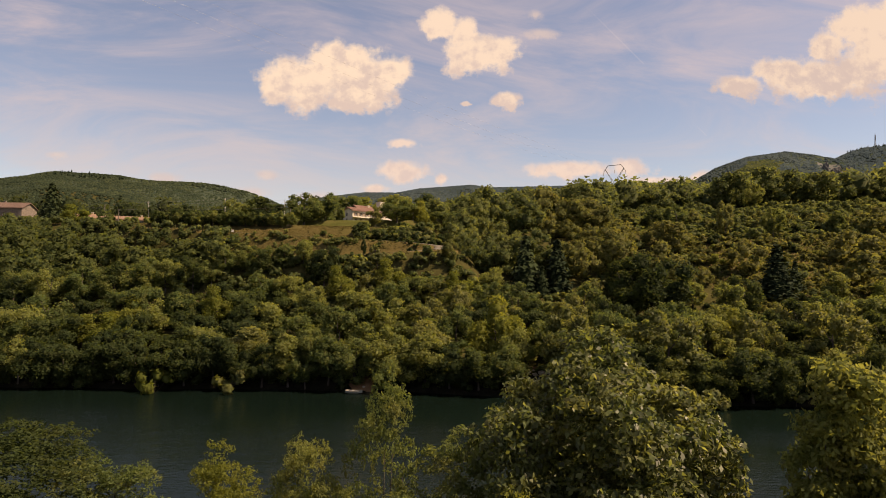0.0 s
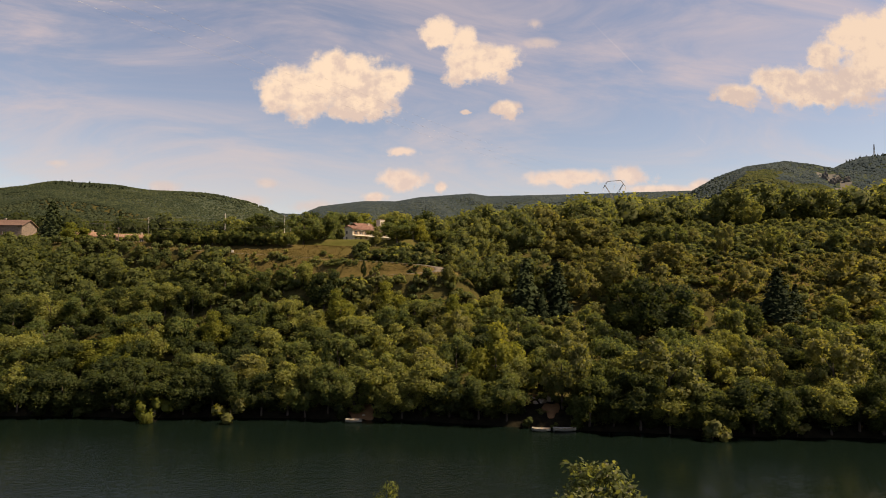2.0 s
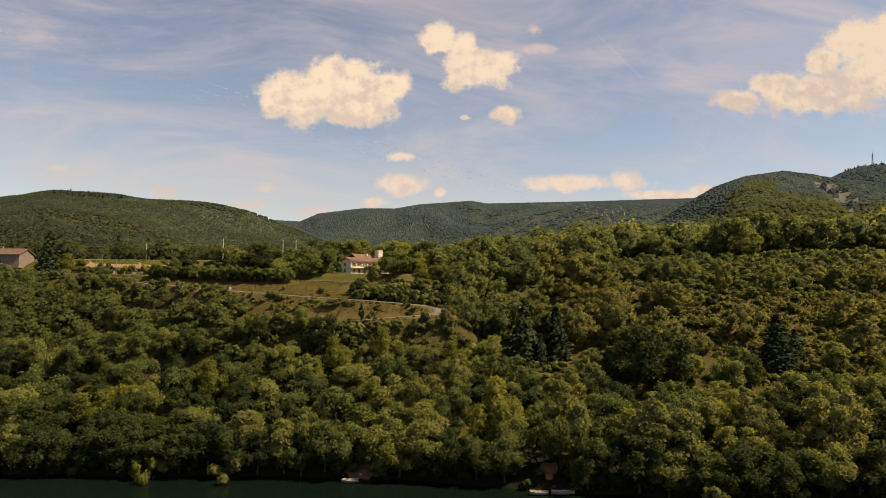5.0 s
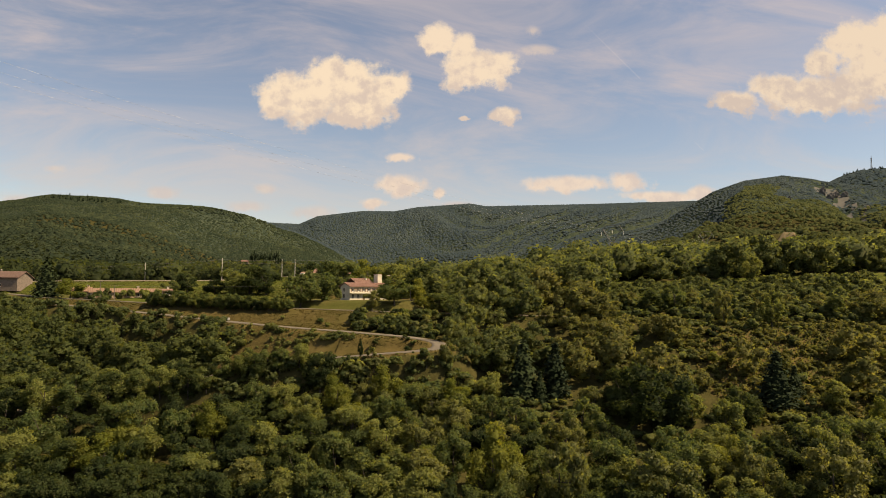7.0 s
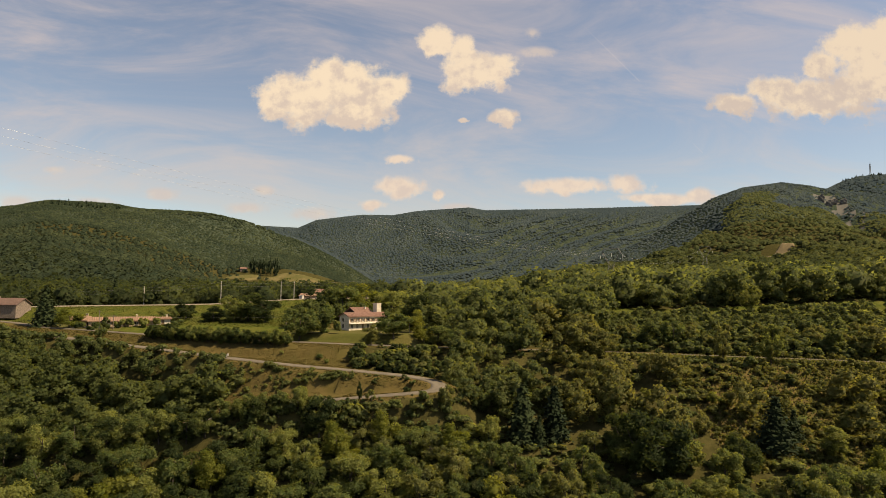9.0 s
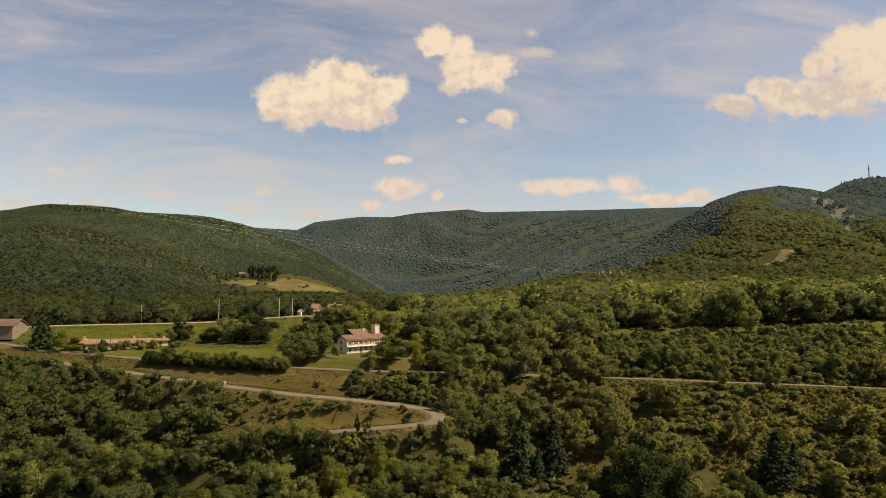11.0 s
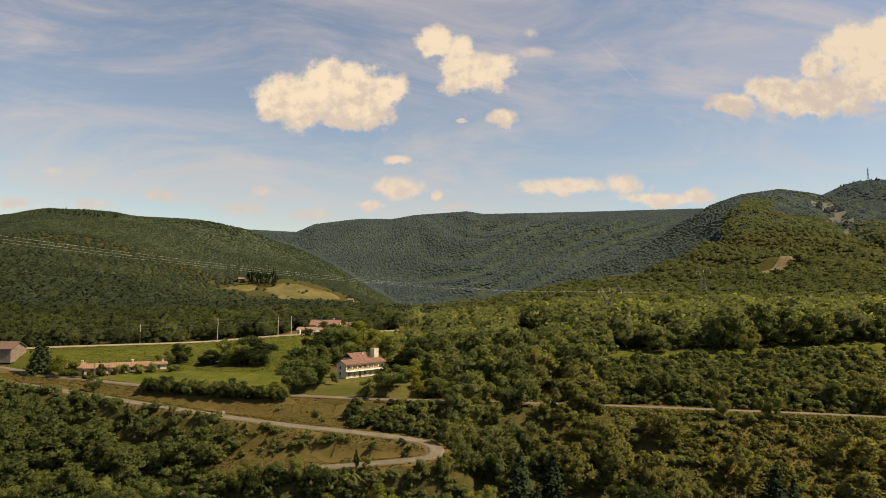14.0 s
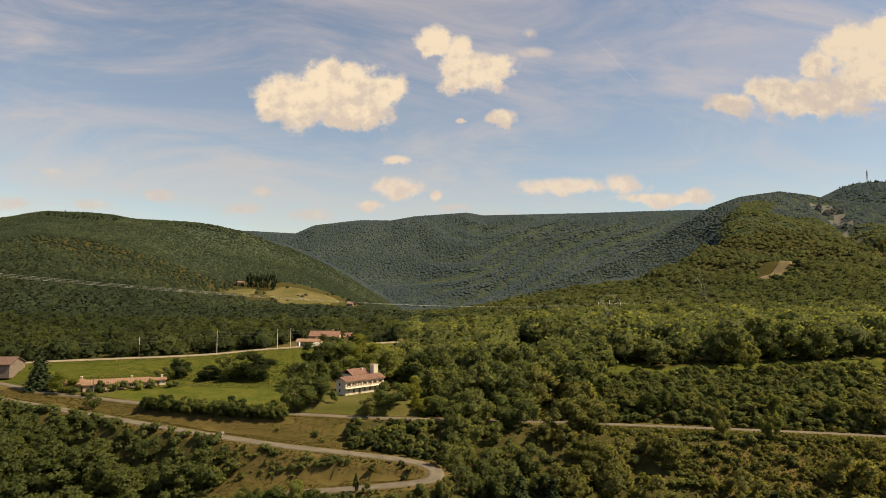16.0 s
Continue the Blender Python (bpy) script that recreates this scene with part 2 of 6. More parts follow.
WATER, n = material("river_water")
p0 = place(n)
m = n.add("ShaderNodeMapping", Vector=p0)
m.inputs["Scale"].default_value, m.inputs["Rotation"].default_value = (0.7, 2.6, 1.0), (0, 0, radians(-24))
ripple = n.math("ADD", n.noise(m.outputs[0], 1.5, 3, 0.5, 0.4), n.math("MULTIPLY", n.noise(m.outputs[0], 0.12, 3), 1.1))
calm = n.step(n.noise(p0, 0.022, 2), 0.35, 0.65, 0.25, 1.0)
b = n.add("ShaderNodeBump", Height=n.math("MULTIPLY", ripple, calm), Strength=0.75, Distance=0.10)
p = n.add("ShaderNodeBsdfPrincipled", Roughness=0.05, IOR=1.33)
n.feed(p.inputs["Specular IOR Level"], 0.09)
n.feed(p.inputs["Base Color"], n.mix(n.noise(p0, 0.03, 3), (0.002, 0.0050, 0.0040), (0.0035, 0.0080, 0.0058)))
n.feed(p.inputs["Normal"], b.outputs[0])
n.tree.links.new(p.outputs[0], n.add("ShaderNodeOutputMaterial").inputs[0])


def plain(name, a, b, scale=3.0, rough=0.75, bump=0.25, metallic=0.0):
    m, n = material(name)
    v = local(n)
    f = n.noise(v, scale, 6, 0.6)
    surface(n, n.mix(n.step(f, 0.3, 0.7), a, b), rough, n.noise(v, scale * 6, 3), bump, metallic)
    return m


PLASTER = plain("cream_plaster", (0.40, 0.365, 0.295), (0.50, 0.46, 0.375), 0.7)
PLASTER_OLD = plain("ochre_plaster", (0.29, 0.225, 0.155), (0.40, 0.31, 0.215), 0.9)
STONE = plain("rubble_stone", (0.105, 0.085, 0.072), (0.19, 0.155, 0.13), 1.8, 0.9, 0.6)
SHADOW_GLASS = plain("dark_window_glass", (0.020, 0.022, 0.025), (0.035, 0.036, 0.04), 2.0, 0.08, 0.0)
FRAME_PAINT = plain("weathered_white_paint", (0.60, 0.57, 0.50), (0.72, 0.69, 0.62), 2.0, 0.5)
SHUTTER = plain("brown_shutter_wood", (0.13, 0.085, 0.055), (0.19, 0.125, 0.08), 3.0)
ZINC = plain("grey_metal", (0.25, 0.25, 0.25), (0.36, 0.36, 0.35), 2.0, 0.45, 0.1, 0.7)
BALLAST = plain("railway_ballast", (0.15, 0.128, 0.098), (0.21, 0.18, 0.14), 0.4, 0.95, 0.5)
PYLON_STEEL = plain("dull_pylon_steel", (0.11, 0.115, 0.11), (0.16, 0.162, 0.155), 0.8, 0.7, 0.1)
CABLE_METAL = plain("bright_cable_metal", (0.34, 0.35, 0.36), (0.45, 0.46, 0.47), 0.5, 0.5, 0.05, 0.3)
CONCRETE = plain("grey_concrete", (0.36, 0.34, 0.31), (0.48, 0.46, 0.42), 1.2)
POLE_WOOD = plain("tarred_pole_wood", (0.10, 0.085, 0.07), (0.17, 0.145, 0.12), 2.5)
BOAT_PAINT = plain("chalky_boat_paint", (0.19, 0.20, 0.18), (0.28, 0.29, 0.26), 2.0, 0.5)
BOAT_WOOD = plain("boat_thwart_wood", (0.17, 0.12, 0.075), (0.26, 0.19, 0.12), 3.0)
SOIL = plain("bare_orange_soil", (0.115, 0.062, 0.028), (0.175, 0.100, 0.047), 0.5, 0.95, 0.6)
FIELD, n = material("dry_hill_field")
p0 = place(n)
c = n.mix(n.step(n.noise(p0, 0.035, 5), 0.35, 0.66), (0.078, 0.076, 0.028), (0.125, 0.104, 0.050))
surface(n, n.mix(n.step(n.noise(p0, 0.3, 5, 0.65), 0.4, 0.75, 0, 0.6), c, (0.056, 0.060, 0.024)), 0.95, n.noise(p0, 1.5, 3), 0.6, distance=0.5, spec=0.02)
SAND = plain("pale_dry_clearing", (0.082, 0.063, 0.028), (0.115, 0.088, 0.042), 0.03, 0.95, 0.4)
HAY, n = material("dry_meadow_grass")
p0 = place(n)
c = n.mix(n.step(n.noise(p0, 0.10, 5), 0.35, 0.68), (0.062, 0.068, 0.018), (0.094, 0.084, 0.030))
surface(n, n.mix(n.step(n.noise(p0, 1.6, 5, 0.65), 0.35, 0.75, 0, 0.6), c, (0.050, 0.052, 0.016)), 0.95, n.noise(p0, 4, 3), 0.8, distance=0.2, spec=0.05)
ROCK = plain("grey_cliff_rock", (0.042, 0.045, 0.042), (0.080, 0.079, 0.072), 0.02, 0.9, 0.7)
CRAG = plain("pale_crag_rock", (0.075, 0.076, 0.074), (0.125, 0.121, 0.113), 0.09, 0.95, 0.8)
WHITE_STONE = plain("pale_boulder", (0.24, 0.21, 0.17), (0.38, 0.34, 0.28), 2.0, 0.85, 0.6)


def tile_material(name, a, b):
    m, n = material(name)
    one = n.add("ShaderNodeObjectInfo").outputs["Random"]
    island = n.add("ShaderNodeNewGeometry").outputs["Random Per Island"]
    v = local(n)
    c = n.mix(n.math("ADD", n.math("MULTIPLY", island, 0.6), n.math("MULTIPLY", one, 0.4)), a, b)
    c = n.mix(n.step(n.noise(v, 0.8, 5), 0.45, 0.75, 0, 0.5), c, (0.15, 0.105, 0.08))
    surface(n, c, 0.85, n.noise(v, 12, 3), 0.3)
    return m


TILE = tile_material("clay_tile", (0.130, 0.072, 0.056), (0.210, 0.122, 0.096))
TILE_OLD = tile_material("dark_clay_tile", (0.080, 0.050, 0.042), (0.125, 0.082, 0.068))
TILE_PALE = tile_material("faded_clay_tile", (0.170, 0.105, 0.072), (0.250, 0.160, 0.113))

# ---- plan of the land ----
def smooth(v, a, b):
    t = np.clip((np.asarray(v, float) - a) / (b - a), 0, 1)
    return t * t * (3 - 2 * t)


def wave(x, y, size, seed=0.0):
    """Cheap smooth variation between about -1 and 1."""
    x, y = np.asarray(x, float) / size + seed, np.asarray(y, float) / size - seed * 0.7
    return (np.sin(x * 1.7 + 1.3 * np.sin(y * 1.1)) + np.sin(y * 1.9 - 1.1 * np.sin(x * 0.8 + 2)) + 0.6 * np.sin((x + y) * 3.1 + seed)) / 2.2


WATER_Z = -4.2


def shore(x):
    return 112.5 - 6.0 * np.tanh((np.asarray(x, float) - 16) / 24) + 0.9 * wave(x, 0 * np.asarray(x, float), 9, 2.0)


# road centre lines: x, y, z
UPPER_ROAD = [(-253.2, 272.7, 36.85), (-197.1, 254.3, 35.49), (-157.1, 240.1, 34.19), (-138.1, 229.7, 33.17), (-116.7, 221.8, 32.69), (-94.5, 213.8, 32.1), (-76, 209.4, 31.8),
              (-62, 206.4, 31.43), (-41.7, 203.5, 30.95), (-26.5, 202, 30.61), (-12.2, 201.2, 30.29), (12.2, 201.7, 29.79), (37.7, 201.7, 29.38), (55, 200.4, 29.05), (87.8, 198.1, 28.38),
              (111.4, 195.6, 28.01), (129, 192.9, 27.74), (174.9, 185.2, 27.24), (248.9, 172.2, 26.49)]
LOWER_ROAD = [(-226.2, 257.6, 35.16), (-177.7, 233.6, 33.65), (-142.2, 218, 32.3), (-123.6, 210.3, 31.52), (-104.9, 202.6, 30.53), (-86.4, 195.3, 29.54), (-62.2, 187.3, 27.9), (-41.8, 181.5, 26.63),
              (-26.4, 178.4, 25.82), (-11.4, 175.4, 24.92), (-4.1, 172.7, 24.23), (-0.6, 169, 23.5), (-1.2, 165.2, 22.77), (-5.2, 163.4, 22.31), (-13, 162.7, 21.66),
              (-24, 162.9, 20.62), (-37.6, 162.9, 19.37), (-57.5, 158.9, 15.7), (-94.5, 152.2, 9.19), (-179, 147.4, 4.8)]
RAILWAY = [(-420.8, 228.4, 37.34), (-247.5, 247.5, 38.01), (-174.4, 263.5, 38.62), (-154.6, 270.2, 39.04), (-135.5, 277.1, 39.37), (-115, 284.6, 39.7), (-99, 292.3, 40.13), (-83.7, 299.5, 41.23),
           (-66.8, 304.3, 42.27), (-55.2, 309.1, 42.63), (-18.8, 325.5, 43.57), (54.6, 373.3, 46.19)]


def resample(points, step=1.5):
    """A smooth line through the points, at even steps."""
    p = np.array(points, float)
    q = np.vstack([2 * p[0] - p[1], p, 2 * p[-1] - p[-2]])
    out = []
    for i in range(1, len(q) - 2):
        n = max(2, int(np.linalg.norm(q[i + 1] - q[i]) / step))
        t = np.linspace(0, 1, n, endpoint=False)[:, None]
        a, b, c, d = q[i - 1], q[i], q[i + 1], q[i + 2]
        out.append(0.5 * (2 * b + (c - a) * t + (2 * a - 5 * b + 4 * c - d) * t * t + (3 * b - a - 3 * c + d) * t ** 3))
    return np.vstack(out + [p[-1:]])


LINES = {"upper": resample(UPPER_ROAD), "lower": resample(LOWER_ROAD), "rail": resample(RAILWAY, 4)}
LOWER_LEG = LINES["lower"][int(LINES["lower"][:, 0].argmax()):]
LINES["lower_top"] = LINES["lower"][:int(LINES["lower"][:, 0].argmax())]


def near_line(x, y, key):
    """Distance to a line and its height there."""
    line = LINES[key]
    x, y = np.ravel(x).astype(float), np.ravel(y).astype(float)
    dist, high = np.full(len(x), 1e3), np.zeros(len(x))
    lo, hi = line.min(0) - 30, line.max(0) + 30
    ok = np.nonzero((x > lo[0]) & (x < hi[0]) & (y > lo[1]) & (y < hi[1]))[0]
    for part in np.array_split(ok, max(1, len(ok) // 4000)):
        if len(part):
            d = np.hypot(x[part, None] - line[None, :, 0], y[part, None] - line[None, :, 1])
            k = d.argmin(1)
            dist[part], high[part] = d[np.arange(len(part)), k], line[k, 2]
    return dist, high


EYE_Z = 68.5
LEFT_SKY_A = [-1.4, -0.90, -0.68, -0.60, -0.50, -0.375, -0.305, -0.225, -0.158, -0.085, -0.02, 0.1]
LEFT_SKY_S = [0.06, 0.100, 0.104, 0.1135, 0.110, 0.0965, 0.0865, 0.062, 0.032, -0.009, -0.05, -0.08]
FAR_SKY_A = [-1.4, -0.45, -0.30, -0.22, -0.192, -0.125, -0.075, -0.04, 0.04, 0.065, 0.15, 0.23, 0.315, 0.40, 0.60, 1.2]
FAR_SKY_S = [0.05, 0.080, 0.0880, 0.0845, 0.097, 0.1055, 0.1055, 0.112, 0.1185, 0.1145, 0.117, 0.1195, 0.123, 0.126, 0.12, 0.08]
EAST_SKY_A = [0.0, 0.15, 0.30, 0.36, 0.415, 0.46, 0.52, 0.565, 0.585, 0.64, 0.9, 1.4]
EAST_SKY_S = [-0.06, 0.005, 0.060, 0.098, 0.130, 0.146, 0.155, 0.150, 0.146, 0.140, 0.12, 0.07]
TOWER_SKY_A = [0.22, 0.40, 0.52, 0.60, 0.615, 0.64, 0.675, 0.9, 1.4]
TOWER_SKY_S = [-0.10, 0.06, 0.115, 0.153, 0.160, 0.168, 0.171, 0.16, 0.1]


def far_ground(x, y):
    a, d = x / y, y
    k = np.log(np.maximum(d, 50.0))
    knots = np.log([203, 256, 313, 410, 560, 730, 1000, 1500, 5000])
    mid = np.interp(k, knots, [-0.165, -0.125, -0.093, -0.062, -0.042, -0.040, -0.050, -0.055, -0.06])
    east = np.interp(k, knots, [-0.150, -0.100, -0.067, -0.040, -0.010, 0.012, 0.020, 0.01, 0.0])
    s = mid + (east - mid) * smooth(a, -0.06, 0.32) + 0.012 * smooth(a, 0.35, 0.6) * smooth(d, 287, 640)
    # hill with the fields
    top = np.interp(a, [-0.6, -0.3, -0.1], [1400, 1450, 1600])
    t = np.clip((d - 400) / (top - 400), 0, 1) ** np.interp(a, [-0.6, -0.45, -0.33, -0.2, -0.1], [0.8, 1.2, 2.5, 1.8, 1.8])
    left = np.interp(a, LEFT_SKY_A, LEFT_SKY_S) + 0.004 * wave(a, d / 900, 0.06)
    shelf = np.exp(-((a + 0.215) / 0.085) ** 2) * (0.010 * smooth(d, 1000, 1144) * (1 - smooth(d, 1165, 1420)) - 0.008 * smooth(d, 780, 975) * (1 - smooth(d, 1000, 1144)))
    hill = mid + (left - mid) * t + shelf - 0.08 * smooth(d, top + 30, top * 1.6) + 0.004 * wave(x, d, 110, 1.0) * t * (1 - t)
    # wooded range that closes the valley
    t = smooth(d, 1550, 2936) ** 0.8
    crest = np.interp(a, FAR_SKY_A, FAR_SKY_S)
    slant = a - 0.34 * t * smooth(a, -0.12, 0.10) + 0.10 * t * smooth(a, -0.05, -0.2) + 0.012 * np.sin(t * 9 + a * 14)
    gully = np.abs(np.sin(slant * 34)) + 0.5 * np.abs(np.sin(slant * 83 + 0.7)) - 0.9
    rng = s + (crest - s) * t + (0.004 + 0.008 * smooth(a, -0.14, 0.0)) * gully * np.minimum(1, t * (1 - t) * 5) - 0.1 * smooth(d, 2980, 3300)
    # rocky mountain and the one behind it
    t = np.clip((d - 560) / (1450 - 560), 0, 1) ** 0.78
    crest = np.interp(a, EAST_SKY_A, EAST_SKY_S)
    spur = np.abs(wave(x - 0.25 * d, d * 0.3, 115, 5.0))
    mount = s + (crest - s) * t - 0.060 * spur * t * (1 - t) * 2 - 0.022 * np.abs(wave(x + 0.4 * d, d * 0.2, 42, 8.0)) * t * (1 - t) * 2 - 0.07 * smooth(d, 1480, 1900)
    ridge = np.interp(d, [640, 850, 1090, 1450], [0.29, 0.358, 0.435, 0.475])
    ravine = np.interp(d, [860, 1140, 1450], [0.74, 0.645, 0.575])
    flank = np.minimum(1, 5 * t * (1 - t))
    mount = mount - flank * (0.052 * smooth(ridge - a, 0.0, 0.075) + 0.014 * smooth(a - ridge, 0.015, 0.09)) - 0.030 * flank * np.exp(-((a - ravine) / 0.022) ** 2)
    t = smooth(d, 1260, 1797)
    second = s + (np.interp(a, TOWER_SKY_A, TOWER_SKY_S) - s) * t - 0.012 * spur * t * (1 - t) * 4 - 0.08 * smooth(d, 1830, 2300)
    s = np.maximum(np.maximum(s, hill), np.maximum(rng, np.maximum(mount, second)))
    return EYE_Z + s * d


BANK_U = [-200, -60, -56, -2, 0, 3, 12, 30, 46, 57.5, 66.5, 77.5, 92, 114.5, 177.5, 254]
BANK_Z = [-9, -9, -8.5, -5.7, -4.5, -2.4, -0.2, 5.0, 11.2, 16.4, 21.0, 26.9, 30.4, 32.9, 38.7, 45.2]



def ground_z(x, y):
    """Height of the land (river bed included) at x, y."""
    shape = np.shape(np.asarray(x, float) + np.asarray(y, float))
    x, y = [np.ravel(np.broadcast_to(np.asarray(v, float), shape)).copy() for v in (x, y)]
    u = y - shore(x)
    z = np.interp(u, BANK_U, BANK_Z)
    z += 0.07 * np.clip(x, 0, 160) * smooth(u, 92, 157) + 0.35 * wave(x, y, 14) * smooth(u, 5, 20)
    z += np.clip(0.02 * (x + 40), -4, 0) * smooth(u, 19, 56) * smooth(u, 92, 65)
    z += np.exp(-((x + 29) / 31) ** 2) * np.interp(u, [13, 29, 45, 57.5, 68, 81], [0, 2.5, 8.5, 7.5, 5.0, 0])
    far = far_ground(x, np.maximum(y, 60))
    z = z + (far - z) * smooth(y, 243, 325)
    near = np.interp(y, [-400, -60, 2, 14, 27, 43, 52, 68], [11.7, 8.7, 6.2, 4.3, 1.7, -2.4, -5.0, -9.0]) + 0.3 * wave(x, y, 7)
    z = np.where(y < 68, near, z)
    for key, flat, blend in (("rail", 4.0, 24.0), ("upper", 3.2, 13.0), ("lower", 2.9, 11.0)):
        d, h = near_line(x, y, key)
        k = 1 - smooth(d, flat, blend)
        z += (h - 0.12 - z) * k
    lane = line_y(x, "upper")
    level = smooth(x, -54, -46) * smooth(x, -4, -10) * smooth(y, lane + 3.4, lane + 6.4) * smooth(y, 246, 236)
    z += (33.3 - z) * level                                                      # garden terrace of the house
    return z.reshape(shape) if shape else float(z[0])


def gz(x, y):
    return float(ground_z(np.array([x]), np.array([y]))[0])


def line_y(x, key):
    return np.interp(x, LINES[key][:, 0], LINES[key][:, 1])


def zones(x, y):
    """Which cover lies where: 0 rough grass, 1 lawn, 3 dry meadow."""
    jit = 1.6 * wave(x, y, 5, 1.7)
    out = np.zeros(np.shape(x), int)
    upper = near_line(x, y, "upper")[0].reshape(np.shape(x))
    above = y > line_y(x, "upper")
    lawn = above & (y + jit < 261 - 0.12 * (x + 60)) & (x + jit > -112) & (x + jit < -52) & (upper > 3.4)
    garden = above & (x + jit > -56) & (x + jit < -4) & (y + jit < 236) & (upper > 3.4)
    yard = above & (x + jit > -150) & (x + jit <= -110) & (y + jit < 247) & (upper > 3.0)
    meadow = (x + jit > 60) & (y + jit > 240 - 0.02 * x) & (y + jit < 250 - 0.02 * x + 14 * smooth(x, 90, 62)) & (x < 260)
    pocket = np.hypot((x - 40 + jit) / 11, (y - 299) / 18) < 1
    bank = (x + jit > -190) & (x + jit < -22) & (y > 238 + 18 * smooth(x, -62, -54)) & (y < line_y(x, "rail") - 3.2) & ~lawn & ~yard
    out[garden | yard] = 3
    out[lawn | meadow | pocket | bank] = 1
    return out


def woodland(x, y):
    """Share of the land that is under trees, 0 to 1."""
    x, y = np.asarray(x, float), np.asarray(y, float)
    up, low = line_y(x, "upper"), near_line(x, y, "lower")[0].reshape(x.shape)
    k = np.ones(x.shape)
    k[(x > 64) & (y > 145) & (y < 184)] = 0.16                                   # heath
    k[(x > -190) & (x < -58) & (y > 238) & (y < line_y(x, "rail"))] = 0.02
    k[(x > -58) & (x < -20) & (y > 256) & (y < line_y(x, "rail"))] = 0.015                     # embankment
    top = line_y(x, "lower_top")
    k[(x < -24) & (y > top) & (y < up)] = 0.03                                   # open bank between the lanes
    k[(x > -58) & (x < -1) & (y > 161) & (y < top + 1)] = 0.0                  # inside the hairpin
    k[zones(x, y) > 0] = 0.0
    for key, gap in (("upper", 4.6), ("lower", 4.2), ("rail", 7.0)):
        k[near_line(x, y, key)[0].reshape(x.shape) < gap] = 0.0
    k[(np.abs(x + 25) < 16) & (np.abs(y - 232) < 15)] = 0.0                      # the white house
    k[(np.abs(x + 61) < 20) & (np.abs(y - 327) < 28)] *= 0.04                    # hamlet
    k[(x > -213) & (x < -149) & (y > 238) & (y < 259)] = 0.0                     # long shed
    return k


def wood_at(x, y):
    return float(woodland(np.array([x]), np.array([y]))[0])


# ---- builders ----
def mesh(name, verts, faces, mats, index=None, smooth_faces=False, normals=None):
    """A mesh from arrays; faces all have the same number of corners."""
    verts, faces = np.asarray(verts, np.float32), np.asarray(faces, np.int32)
    me = bpy.data.meshes.new(name)
    k = faces.shape[1]
    me.vertices.add(len(verts))
    me.vertices.foreach_set("co", verts.ravel())
    me.loops.add(faces.size)
    me.loops.foreach_set("vertex_index", faces.ravel())
    me.polygons.add(len(faces))
    me.polygons.foreach_set("loop_start", np.arange(len(faces), dtype=np.int32) * k)
    me.polygons.foreach_set("use_smooth", np.full(len(faces), smooth_faces))
    for m in mats if isinstance(mats, (list, tuple)) else [mats]:
        me.materials.append(m)
    if index is not None:
        me.polygons.foreach_set("material_index", np.asarray(index, np.int32))
    me.update(calc_edges=True)
    me.validate()
    if normals is not None:
        soft = me.attributes.new("custom_normal", "FLOAT_VECTOR", "POINT")
        soft.data.foreach_set("vector", np.asarray(normals, np.float32).ravel())
        me.polygons.foreach_set("use_smooth", np.full(len(faces), True))
    return me


def part(name, bm, mat, parent, label=""):
    me = bpy.data.meshes.new(name)
    bmesh.ops.recalc_face_normals(bm, faces=bm.faces)
    bm.to_mesh(me)
    bm.free()
    me.materials.append(mat)
    ob = new(name, me)
    ob.parent = parent
    return tagged(ob, label)


def data_part(name, me, parent, label=""):
    ob = new(name, me)
    ob.parent = parent
    return tagged(ob, label)


def base(name, m, label, category, group="", kind=""):
    ob = new(name)
    ob.empty_display_size = 0.5
    ob.matrix_basis = m
    return tagged(ob, label, category, group, kind)


def box(bm, x0, x1, y0, y1, z0, z1, bevel=0.0):
    vs = [bm.verts.new((x, y, z)) for z in (z0, z1) for y in (y0, y1) for x in (x0, x1)]
    fs = [bm.faces.new([vs[i] for i in f]) for f in ((0, 2, 3, 1), (4, 5, 7, 6), (0, 1, 5, 4), (2, 6, 7, 3), (0, 4, 6, 2), (1, 3, 7, 5))]
    if bevel:
        es = list({e for f in fs for e in f.edges})
        bmesh.ops.bevel(bm, geom=es, offset=bevel, segments=1, affect="EDGES")
    return bm


def boxes(*rows, bevel=0.0):
    bm = bmesh.new()
    for r in rows:
        box(bm, *r, bevel=bevel)
    return bm


def tube(points, radii, sides=6):
    """Vertices and quads of a tapering tube along the points."""
    pts = np.array(points, float)
    d = np.gradient(pts, axis=0)
    d /= np.linalg.norm(d, axis=1)[:, None] + 1e-9
    ref = np.array([0.31, 0.87, 0.38])
    a = np.cross(d, ref)
    a /= np.linalg.norm(a, axis=1)[:, None] + 1e-9
    b = np.cross(d, a)
    ang = np.linspace(0, 2 * np.pi, sides, endpoint=False)
    ring = np.cos(ang)[None, :, None] * a[:, None] + np.sin(ang)[None, :, None] * b[:, None]
    v = pts[:, None] + ring * np.array(radii)[:, None, None]
    n = len(pts)
    f = [(i * sides + j, i * sides + (j + 1) % sides, (i + 1) * sides + (j + 1) % sides, (i + 1) * sides + j) for i in range(n - 1) for j in range(sides)]
    return v.reshape(-1, 3), np.array(f)


def stack(pieces):
    vs, fs, n = [], [], 0
    for v, f in pieces:
        vs.append(v)
        fs.append(np.asarray(f) + n)
        n += len(v)
    return np.vstack(vs), np.vstack(fs)


ICO_V, ICO_F = None, None


